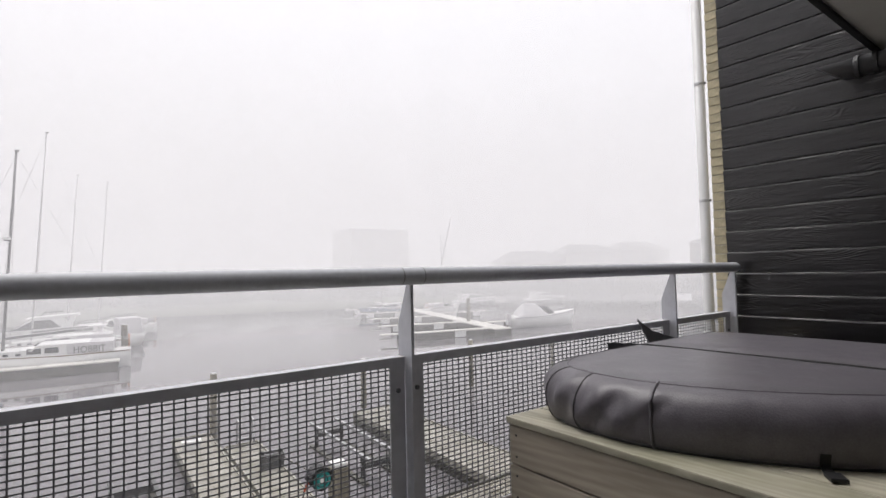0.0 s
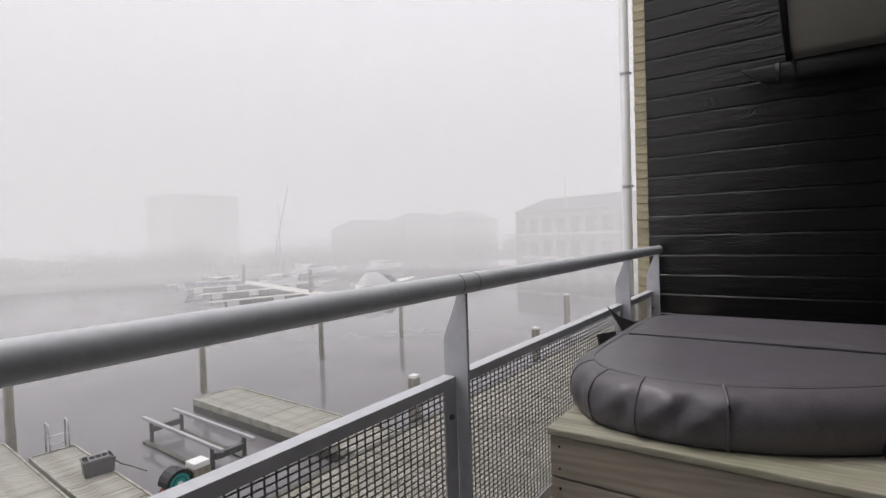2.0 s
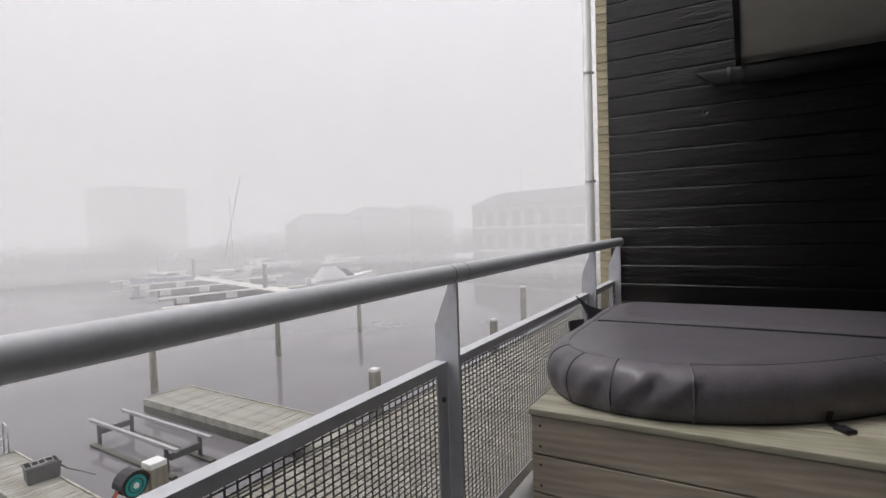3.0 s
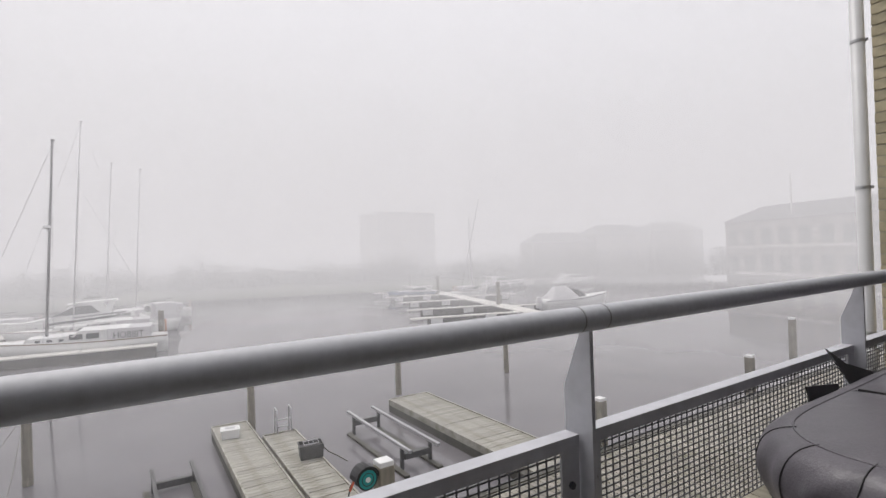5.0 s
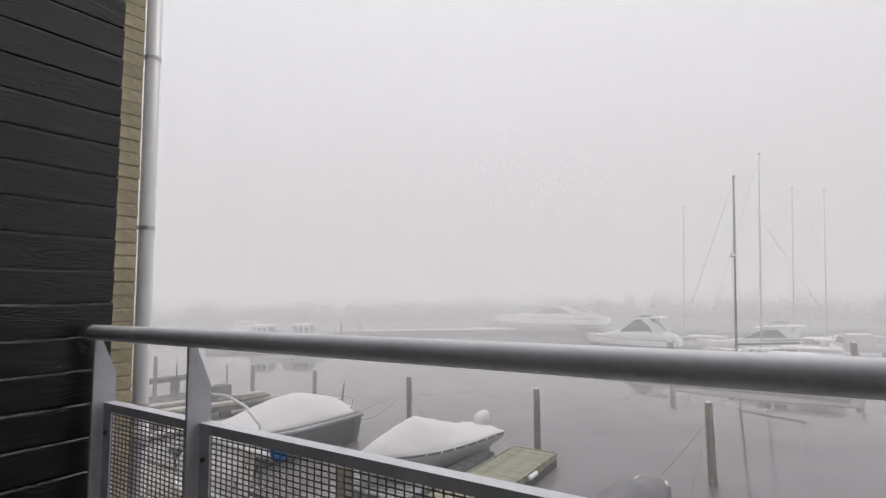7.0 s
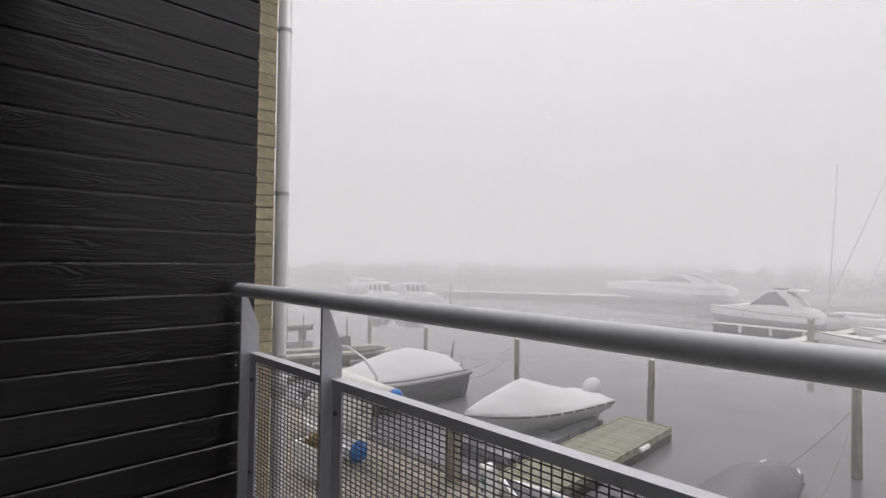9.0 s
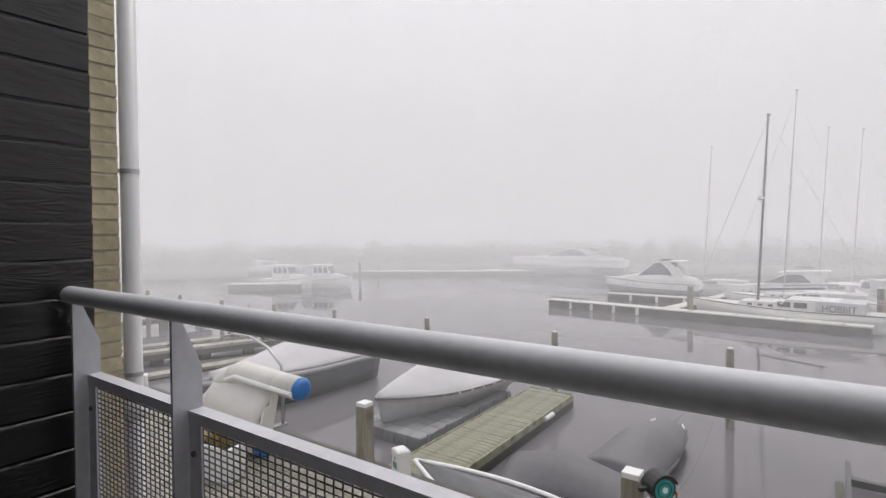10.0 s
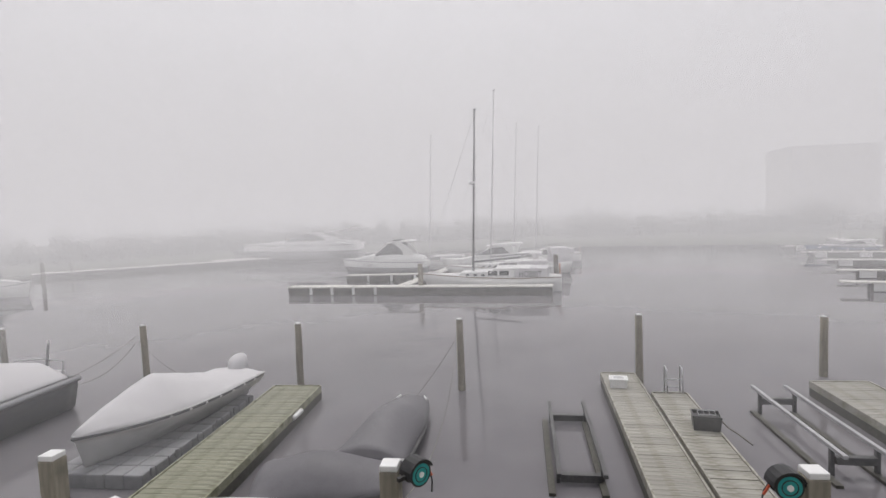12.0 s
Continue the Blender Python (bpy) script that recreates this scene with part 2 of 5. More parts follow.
def haze_material(name, share, glow, low=2.5):
    """A mostly clear sheet imitating mist haze, thinning out at the water and high up."""
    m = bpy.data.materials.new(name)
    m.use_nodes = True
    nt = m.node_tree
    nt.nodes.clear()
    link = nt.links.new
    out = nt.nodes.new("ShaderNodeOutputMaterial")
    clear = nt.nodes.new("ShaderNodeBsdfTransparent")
    # emission here stands in for daylight scattered by the fog
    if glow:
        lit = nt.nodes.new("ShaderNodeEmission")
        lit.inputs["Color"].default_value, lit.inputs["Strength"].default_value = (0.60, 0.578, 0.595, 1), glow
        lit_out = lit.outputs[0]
    else:
        d, tr, add = nt.nodes.new("ShaderNodeBsdfDiffuse"), nt.nodes.new("ShaderNodeBsdfTranslucent"), nt.nodes.new("ShaderNodeMixShader")
        d.inputs["Color"].default_value = tr.inputs["Color"].default_value = (1, 1, 1, 1)
        add.inputs[0].default_value = 0.5
        link(d.outputs[0], add.inputs[1])
        link(tr.outputs[0], add.inputs[2])
        lit_out = add.outputs[0]
    tc = nt.nodes.new("ShaderNodeTexCoord")
    sep = nt.nodes.new("ShaderNodeSeparateXYZ")
    link(tc.outputs["Object"], sep.inputs[0])
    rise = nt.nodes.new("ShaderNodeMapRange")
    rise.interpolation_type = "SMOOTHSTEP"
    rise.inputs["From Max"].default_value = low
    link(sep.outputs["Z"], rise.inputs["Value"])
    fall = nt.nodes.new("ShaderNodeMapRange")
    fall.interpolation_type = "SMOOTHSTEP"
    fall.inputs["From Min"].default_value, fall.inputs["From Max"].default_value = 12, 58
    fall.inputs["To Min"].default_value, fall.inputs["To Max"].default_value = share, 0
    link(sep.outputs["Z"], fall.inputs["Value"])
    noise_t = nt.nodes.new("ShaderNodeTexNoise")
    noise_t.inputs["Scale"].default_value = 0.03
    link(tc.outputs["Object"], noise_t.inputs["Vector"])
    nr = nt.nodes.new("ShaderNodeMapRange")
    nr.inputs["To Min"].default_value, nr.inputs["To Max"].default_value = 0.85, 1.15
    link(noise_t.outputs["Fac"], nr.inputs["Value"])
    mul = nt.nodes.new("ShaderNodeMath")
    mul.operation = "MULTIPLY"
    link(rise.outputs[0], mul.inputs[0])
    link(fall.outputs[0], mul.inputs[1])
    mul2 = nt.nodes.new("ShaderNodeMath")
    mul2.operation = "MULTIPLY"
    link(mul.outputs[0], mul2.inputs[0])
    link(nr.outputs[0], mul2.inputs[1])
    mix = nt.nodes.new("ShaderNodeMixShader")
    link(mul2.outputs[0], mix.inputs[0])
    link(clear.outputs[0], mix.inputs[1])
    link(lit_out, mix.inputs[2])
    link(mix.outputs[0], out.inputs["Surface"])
    return m


# ---------------------------------------------------------------- mesh helpers
def part(name, bm, mat, parent=None, label="", smooth=False):
    me = bpy.data.meshes.new(name)
    bmesh.ops.recalc_face_normals(bm, faces=bm.faces)
    bm.to_mesh(me)
    bm.free()
    if smooth:
        for p in me.polygons:
            p.use_smooth = True
    me.materials.append(mat)
    ob = new(name, me)
    ob.parent = parent
    if label:
        ob["label"] = label
    return ob


def again(ob, parent, m=None):
    """Another piece on the same mesh."""
    o = new(ob.name.split(".")[0], ob.data)
    o.parent = parent
    if m is not None:
        o.matrix_basis = m
    return o


def thing(name, m, label, category, group="", kind=""):
    ob = new(name)
    ob.empty_display_size = 0.2
    ob.matrix_basis = m if isinstance(m, Matrix) else pose(*m)
    return tagged(ob, label, category, group, kind)


def box(x0, x1, y0, y1, z0, z1, bevel=0.0, bm=None):
    bm = bm or bmesh.new()
    vs = [bm.verts.new((x, y, z)) for z in (z0, z1) for x, y in ((x0, y0), (x1, y0), (x1, y1), (x0, y1))]
    fs = [bm.faces.new([vs[i] for i in f]) for f in ((3, 2, 1, 0), (4, 5, 6, 7), (0, 1, 5, 4), (1, 2, 6, 5), (2, 3, 7, 6), (3, 0, 4, 7))]
    if bevel:
        es = {e for f in fs for e in f.edges}
        bmesh.ops.bevel(bm, geom=list(es), offset=bevel, segments=2, profile=0.6, affect="EDGES")
    return bm


def tube(points, r, segs=10, bm=None, r_end=None, caps=True):
    """A round bar along points, tapering from r to r_end."""
    bm = bm or bmesh.new()
    pts = [Vector(p) for p in points]
    rings = []
    for i, p in enumerate(pts):
        d = (pts[min(i + 1, len(pts) - 1)] - pts[max(i - 1, 0)]).normalized()
        side = d.cross(Vector((0, 0, 1)) if abs(d.z) < 0.95 else Vector((0, 1, 0))).normalized()
        up = side.cross(d)
        rr = r if r_end is None else r + (r_end - r) * i / (len(pts) - 1)
        rings.append([bm.verts.new(p + (side * math.cos(a) + up * math.sin(a)) * rr) for a in (2 * math.pi * k / segs for k in range(segs))])
    for a, b in zip(rings, rings[1:]):
        for k in range(segs):
            bm.faces.new((a[k], a[(k + 1) % segs], b[(k + 1) % segs], b[k]))
    if caps:
        bm.faces.new(rings[0])
        bm.faces.new(rings[-1])
    return bm


def loft(rings, bm=None, closed=True, caps=True):
    bm = bm or bmesh.new()
    vr = [[bm.verts.new(p) for p in ring] for ring in rings]
    n = len(vr[0])
    for a, b in zip(vr, vr[1:]):
        for k in range(n if closed else n - 1):
            bm.faces.new((a[k], a[(k + 1) % n], b[(k + 1) % n], b[k]))
    if caps and closed:
        bm.faces.new(vr[0])
        bm.faces.new(vr[-1])
    return bm


def prism(outline, axis, a, b, bm=None):
    """An outline of (u, v) pushed along an axis from a to b."""
    def at(u, v, w):
        return {"x": (w, u, v), "y": (u, w, v), "z": (u, v, w)}[axis]
    return loft([[at(u, v, a) for u, v in outline], [at(u, v, b) for u, v in outline]], bm)


# ---------------------------------------------------------------- water, imitated mist, far shore
bm = bmesh.new()
bmesh.ops.create_grid(bm, x_segments=8, y_segments=8, size=1)
for v in bm.verts:
    v.co = Vector((v.co.x * 3000, 1500 + v.co.y * 1505, 0))
water = part("water", bm, WATERM)
water.location.z = WATER
tagged(water, "still grey harbour water reflecting the foggy sky", "water", kind="structure")


def haze_sheet(radius, share, glow, low):
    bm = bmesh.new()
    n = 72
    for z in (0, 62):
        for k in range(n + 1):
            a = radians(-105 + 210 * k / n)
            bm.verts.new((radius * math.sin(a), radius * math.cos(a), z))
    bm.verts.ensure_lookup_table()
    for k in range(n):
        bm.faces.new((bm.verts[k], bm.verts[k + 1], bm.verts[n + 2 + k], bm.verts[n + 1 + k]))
    ob = part("backdrop", bm, haze_material("thin_mist", share, glow, low), smooth=True)
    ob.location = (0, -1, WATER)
    return tagged(ob, "see-through sheet imitating fog haze, glowing where far off", "fog", kind="structure")


# nested haze sheets: the two nearest are lit, those past 50 m glow
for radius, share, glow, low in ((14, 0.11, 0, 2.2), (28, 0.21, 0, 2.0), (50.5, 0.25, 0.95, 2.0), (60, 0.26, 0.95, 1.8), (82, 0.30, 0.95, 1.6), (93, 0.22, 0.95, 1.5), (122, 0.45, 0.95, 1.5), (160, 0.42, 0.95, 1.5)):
    haze_sheet(radius, share, glow, low)


def house_shell():
    bm = box(-9.5, 9.5, -6.5, -2.16, -4.6, 4.0)
    tagged(part("wall_back", bm, PLASTER), "dark clad back wall of the house", "wall", kind="structure")
    bm = box(-2.8, 2.62, -2.16, 0.13, -0.2, 0.0)
    tagged(part("floor", bm, TILE), "grey tiled balcony floor", "floor", kind="structure")
    bm = box(-2.8, 2.62, -2.16, -0.80, 2.235, 2.5)
    tagged(part("ceiling", bm, SOFFIT), "light grey balcony ceiling slab", "ceiling", kind="structure")
    bm = box(-2.8, 2.62, -0.80, -0.77, 2.22, 2.52, 0.004)
    tagged(part("trim", bm, TRIM), "black edge trim of the ceiling", "trim", kind="structure")


house_shell()


# ---------------------------------------------------------------- balcony walls
COURSE = 0.0612


def side_wall(name, x, sign, BOARD, phase, end, brick):
    """A party wall: masonry core, black boards on the balcony side, yellow brick at its outer end."""
    lo, hi = sorted((x + sign * 0.045, x + sign * 0.30))
    wall = part(name, box(lo, hi, -2.16, end - 0.0012, -4.3, 3.7), MORTAR)
    tagged(wall, "black board-clad side wall with a yellow brick end", "wall", kind="structure")
    n = int(3.9 / BOARD)
    prof = [(0, 0.0), (0.008, 0.0), (0.008, 0.006), (0.020, 0.007), (0.029, BOARD - 0.015), (0.0275, BOARD - 0.009), (0.022, BOARD - 0.0045), (0.011, BOARD - 0.002), (0.008, BOARD), (0, BOARD)]
    rings = [[(x + sign * (0.045 - d), yy, z) for d, z in prof] for yy in (-2.15, end - brick - 0.004)]
    first = part("board", loft(rings), CLAD, wall)
    start = phase - BOARD * math.ceil((phase + 0.2) / BOARD)
    first.location.z = start
    for i in range(1, n):
        o = again(first, wall)
        o.location.z = start + i * BOARD
    # brick end: stretchers turned round the corner, rows proud of the mortar
    bw = [box(lo - 0.006 if sign > 0 else lo + 0.0, hi if sign > 0 else hi + 0.006, end - brick, end, 0, COURSE - 0.008, 0.004)]
    b0 = part("brick", bw[0], BRICK, wall)
    b0.location.z = -4.3
    rnd = random.Random(5 if sign > 0 else 6)
    for i in range(1, int(7.95 / COURSE)):
        o = again(b0, wall)
        o.location = (rnd.uniform(-0.003, 0.003), rnd.uniform(-0.0008, 0.0015), -4.3 + i * COURSE)
    return wall


side_wall("wall_east", 2.62, 1, 0.141, 2.705, 0.173, 0.086)
side_wall("wall_west", -2.80, -1, 0.1424, 2.316, 0.211, 0.099)


def downpipe(x, sign):
    t = thing("downpipe", (x, 0.252 if sign > 0 else 0.262, DECK), "pale grey plastic rainwater downpipe beside the brick wall end", "downpipe", "balcony downpipes")
    part("pipe", tube([(0, 0, 0), (0, 0, 7.8)], 0.035, 20), PIPE, t, smooth=True)
    for z in (2.379, 1.529, 0.69, -0.15):
        z -= DECK
        part("clamp", tube([(0, 0, z - 0.009), (0, 0, z + 0.009)], 0.0375, 20), ALU, t)
        part("bracket", box(-0.006, 0.006, -0.05, -0.036, z - 0.008, z + 0.008), STEEL, t)
    part("socket", tube([(0, 0, 4.60), (0, 0, 4.70)], 0.042, 20), PIPE, t, smooth=True)


downpipe(2.705, 1)
downpipe(-2.858, -1)


def flue():
    t = thing("flue_pipe", (2.47, -2.1, 2.13), "black flue pipe with cut end below the ceiling", "pipe")
    bm = tube([(0, 0, 0), (0, 1.50, 0)], 0.055, 20)
    for v in bm.verts:
        if v.co.y > 1.4:
            v.co.y += (v.co.z) * 1.3
    part("pipe", bm, BLACK, t, smooth=True)
    for y in (1.28, 1.36):
        part("collar", tube([(0, y, 0), (0, y + 0.02, 0)], 0.062, 20), BLACK, t)
    part("bracket", box(0.03, 0.15, 1.1, 1.13, -0.02, 0.02), ALU, t)


flue()

# ---------------------------------------------------------------- railing
RAIL_Z, RAIL_R = 1.05, 0.0315
POSTS = (-2.71, -2.015, 0.0, 1.80, 2.545)


def railing():
    t = thing("railing", (0, 0, 0), "grey steel balcony railing with mesh panels and round handrail", "railing")
    pts = [(-2.752, 0, RAIL_Z), (-2.748, 0, RAIL_Z), (-2.735, 0, RAIL_Z), (2.56, 0, RAIL_Z), (2.573, 0, RAIL_Z), (2.577, 0, RAIL_Z)]
    bm = tube(pts, RAIL_R, 28)
    bm.verts.ensure_lookup_table()
    for v in bm.verts:
        if v.co.x < -2.75 or v.co.x > 2.576:
            v.co.y *= 0.45
            v.co.z = RAIL_Z + (v.co.z - RAIL_Z) * 0.45
        elif v.co.x < -2.747 or v.co.x > 2.572:
            v.co.y *= 0.85
            v.co.z = RAIL_Z + (v.co.z - RAIL_Z) * 0.85
    part("handrail", bm, RAIL, t, smooth=True)
    for x in (-0.045, 0.045):
        part("rail_joint", tube([(x - 0.002, 0, RAIL_Z), (x + 0.002, 0, RAIL_Z)], RAIL_R + 0.001, 28), STEEL, t)
    # posts: flat bars on edge, narrowing under the rail
    outline = [(-0.005, -0.15), (0.082, -0.15), (0.082, 0.875), (0.020, RAIL_Z - 0.022), (-0.005, RAIL_Z - 0.022)]
    p0 = part("post", prism(outline, "x", -0.006, 0.006), POST, t)
    p0.location.x = POSTS[0]
    for x in POSTS[1:]:
        again(p0, t).location.x = x
    top, low = 0.758, 0.075
    for k, (a, b) in enumerate(zip(POSTS, POSTS[1:])):
        a, b = a + 0.010, b - 0.010
        f = 0.062
        part("top_bar", prism([(0.036, top - 0.033), (0.042, top - 0.033), (0.042, top - 0.006), (0.081, top - 0.006), (0.081, top), (0.036, top)], "x", a, b), POST, t)
        part("bottom_bar", prism([(0.036, low), (0.081, low), (0.081, low + 0.006), (0.042, low + 0.006), (0.042, low + 0.05), (0.036, low + 0.05)], "x", a, b), POST, t)
        for x0, x1 in ((a, a + f), (b - f, b)):
            part("stile", box(x0, x1, 0.0375, 0.0435, low + 0.05, top - 0.033), POST, t)
            for z in (0.22, 0.64):
                part("bolt", tube([((x0 + x1) / 2, 0.0375, z), ((x0 + x1) / 2, 0.029, z)], 0.009, 6), MESH, t)
        part("mesh_infill", infill(a + f - 0.004, b - f + 0.004, low + 0.045, top - 0.030), MESH, t, "dark woven steel mesh")["kind"] = "stuff"
    return t


def infill(x0, x1, z0, z1):
    vs, fs = [], []

    def bar(a, b, c, d, y0, y1):
        n = len(vs)
        vs.extend([(a, y0, c), (b, y0, c), (b, y0, d), (a, y0, d), (a, y1, c), (b, y1, c), (b, y1, d), (a, y1, d)])
        fs.extend([tuple(n + i for i in f) for f in ((0, 1, 2, 3), (7, 6, 5, 4), (0, 4, 5, 1), (1, 5, 6, 2), (2, 6, 7, 3), (3, 7, 4, 0))])

    px, pz = 0.0295, 0.0174
    x = x0
    while x < x1:
        bar(x, x + 0.0042, z0, z1, 0.0440, 0.0462)
        x += px
    z = z0
    while z < z1:
        bar(x0, x1, z, z + 0.0042, 0.0463, 0.0485)
        z += pz
    me = bpy.data.meshes.new("grid")
    me.from_pydata(vs, [], fs)
    bm = bmesh.new()
    bm.from_mesh(me)
    return bm


railing()


# ---------------------------------------------------------------- hot tub
def tub_surround():
    t = thing("tub_surround", (0.372, -0.104, 0), "weathered pine board box around the hot tub", "planter box")
    h = 0.145
    for i in range(3):
        z0 = 0.025 + i * (h + 0.006)
        part("board", box(0.0, 0.03, -2.03, 0.0, z0, z0 + h, 0.004), PINE_SIDE, t)
        part("board", box(0.0305, 2.24, -0.03, 0.0, z0, z0 + h, 0.004), PINE_X, t)
        for dz in (0.03, 0.11):
            part("screw", tube([(0.0, -0.035, z0 + dz), (-0.0015, -0.035, z0 + dz)], 0.005, 8), BLACK, t)
    for i in range(6):
        x0 = -0.012 + i * 0.19
        part("top_board", box(x0, x0 + 0.186, -2.03, 0.006, 0.478, 0.503, 0.005), PINE, t)
    part("top_board", box(1.13, 2.24, -0.14, 0.006, 0.478, 0.503, 0.006), PINE_X, t)
    part("tub_base", box(1.13, 2.1, -2.0, -0.141, 0.0, 0.50), BLACK, t, "dark tub shell side")
    for y in (-0.05, -0.9, -1.8):
        part("corner_post", box(0.031, 0.09, y - 0.06, y, 0.0, 0.477), PINE, t)


def smooth_loop(points, step):
    """A closed curve through points, evenly stepped."""
    pts = [Vector((x, y, 0)) for x, y in points]
    n, out = len(pts), []
    for i in range(n):
        a, b, c, d = pts[i - 1], pts[i], pts[(i + 1) % n], pts[(i + 2) % n]
        steps = max(2, int((c - b).length / step))
        for k in range(steps):
            u = k / steps
            out.append(0.5 * (2 * b + (c - a) * u + (2 * a - 5 * b + 4 * c - d) * u * u + (3 * b - a - 3 * c + d) * u ** 3))
    return out


def hot_tub():
    """A five-sided tub: its cut corner faces the house, its cover folds along the middle."""
    t = thing("hot_tub", (0, 0, 0.503), "hot tub under a dark vinyl cover on a pine surround", "hot tub")
    X0, X1, Y0, Y1 = 0.43, 2.0, -1.74, -0.075
    outline = smooth_loop([(1.80, -0.08), (1.25, -0.075), (0.82, -0.08), (0.62, -0.125), (0.49, -0.24), (0.44, -0.40), (0.445, -0.62), (0.53, -0.86), (0.67, -1.07),
                           (0.83, -1.24), (1.02, -1.42), (1.22, -1.60), (1.48, -1.72), (1.74, -1.73), (1.94, -1.62), (2.0, -1.40), (2.0, -0.90), (1.99, -0.40), (1.93, -0.17)], 0.02)
    n_all = len(outline)
    outward, along, run = [], [], 0.0
    for i, p in enumerate(outline):
        d = (outline[(i + 2) % n_all] - outline[i - 2]).normalized()
        outward.append(Vector((-d.y, d.x, 0)) * (1 if (outline[i] - Vector((1.2, -0.8, 0))).dot(Vector((-d.y, d.x, 0))) > 0 else -1))
        along.append(run)
        run += (outline[(i + 1) % n_all] - p).length
    seam_at = Vector((X0, -0.655, 0))
    levels = [(0.0, 0.0), (0.010, 0.010), (0.028, 0.018), (0.05, 0.024), (0.07, 0.028), (0.09, 0.030), (0.11, 0.029), (0.128, 0.025),
              (0.144, 0.018), (0.158, 0.009), (0.170, -0.004), (0.179, -0.020), (0.186, -0.042), (0.190, -0.068)]
    rings = []
    home = along[min(range(n_all), key=lambda k: (outline[k] - seam_at).length)]
    # gathered folds: how far before the skirt's joint each crosses mid height, its slope, depth and width
    folds = ((-0.06, 1.1, 0.010, 0.030), (-0.13, -0.7, 0.013, 0.028), (-0.20, 0.9, 0.014, 0.034), (-0.27, -0.3, 0.012, 0.030), (-0.35, 0.6, 0.013, 0.032), (-0.44, -0.2, 0.009, 0.035), (-0.56, 0.3, 0.008, 0.040),
             (0.16, 0.4, 0.005, 0.06), (0.42, -0.5, 0.006, 0.07), (0.70, 0.5, 0.006, 0.06))
    for z, g in levels:
        out = []
        s = math.sin(math.pi * min(1.0, z / 0.19)) ** 0.7
        for p, c, a in zip(outline, outward, along):
            push = 0.0
            for at, slope, deep, wide in folds:
                d = (a - home - at - slope * (z - 0.10)) / wide
                push += deep * (math.exp(-d * d) - 0.75 * math.exp(-((d - 1.5) / 0.7) ** 2))
            push += 0.004 * noise.noise(Vector((a * 2.2, z * 5, 4.0)))
            out.append(tuple(p + c * (g + s * push) + Vector((0, 0, z))))
        rings.append(out)
    part("cover_skirt", loft(rings, caps=False), VINYL, t, smooth=True)
    # cover top in two halves with a fold between them
    rim = [p + c * -0.066 for p, c in zip(outline, outward)]

    def reach(x):
        """Where the rim crosses this x: its lowest and highest y."""
        ys = []
        for p, q in zip(rim, rim[1:] + rim[:1]):
            if (p.x - x) * (q.x - x) <= 0 and abs(p.x - q.x) > 1e-6:
                ys.append(p.y + (q.y - p.y) * (x - p.x) / (q.x - p.x))
        return (min(ys), max(ys)) if len(ys) > 1 else None

    xa, xb = min(p.x for p in rim) + 0.002, max(p.x for p in rim) - 0.002
    FOLD, N, cols = 1.20, 26, 20
    for lo, hi in ((xa, FOLD - 0.004), (FOLD + 0.004, xb)):
        bm, grid = bmesh.new(), []
        for i in range(cols + 1):
            v = i / cols
            v = v ** 1.6 if lo == xa else 1 - (1 - v) ** 1.6
            x = lo + (hi - lo) * v
            y0, y1 = reach(x)
            col = []
            for k in range(N + 1):
                w = 0.5 - 0.5 * math.cos(math.pi * k / N)
                y = y0 + (y1 - y0) * w
                edge = min(y - y0, y1 - y, x - xa, xb - x)
                e = 1 - math.exp(-max(0.0, edge) / 0.10)
                z = 0.190 + 0.016 * e + 0.005 * e * noise.noise(Vector((x * 3, y * 3, 0))) + 0.0025 * e * noise.noise(Vector((x * 11, y * 9, 3)))
                z -= 0.012 * math.exp(-((x - FOLD) / 0.022) ** 2) * e - (0.006 * e if x > FOLD else 0.0)
                col.append(bm.verts.new((x, y, z)))
            grid.append(col)
        for a, b in zip(grid, grid[1:]):
            for k in range(N):
                bm.faces.new((a[k], b[k], b[k + 1], a[k + 1]))
        part("cover_top", bm, VINYL, t, smooth=True)
    part("piping", tube([tuple(p + c * 0.006 + Vector((0, 0, 0.1885))) for p, c in list(zip(rim, outward))[::2]] + [tuple(rim[0] + Vector((0, 0, 0.1885)))], 0.0032, 6), VINYL, t)
    fy = reach(FOLD)
    part("fold_seam", tube([(FOLD, fy[0] + 0.02, 0.194), (FOLD, -0.9, 0.1985), (FOLD, fy[1] - 0.02, 0.195)], 0.0055, 6), STRAP, t)
    part("hem", tube([tuple(p + c * 0.004 + Vector((0, 0, 0.006))) for p, c in list(zip(outline, outward))[::2]] + [tuple(outline[0] + Vector((0, 0, 0.006)))], 0.006, 6), VINYL_EDGE, t)
    for target in (Vector((0.62, -0.125, 0)), Vector((0.49, -0.24, 0)), Vector((0.435, -0.40, 0)), seam_at, Vector((1.02, -1.42, 0)), Vector((0.83, -1.24, 0))):
        i = min(range(n_all), key=lambda k: (outline[k] - target).length)
        pts = [tuple(Vector(r[i]) + outward[i] * 0.001) for r in rings]
        part("skirt_seam", tube(pts, 0.0055 if target is seam_at else 0.0025, 6), VINYL if target is seam_at else VINYL_EDGE, t, smooth=True)
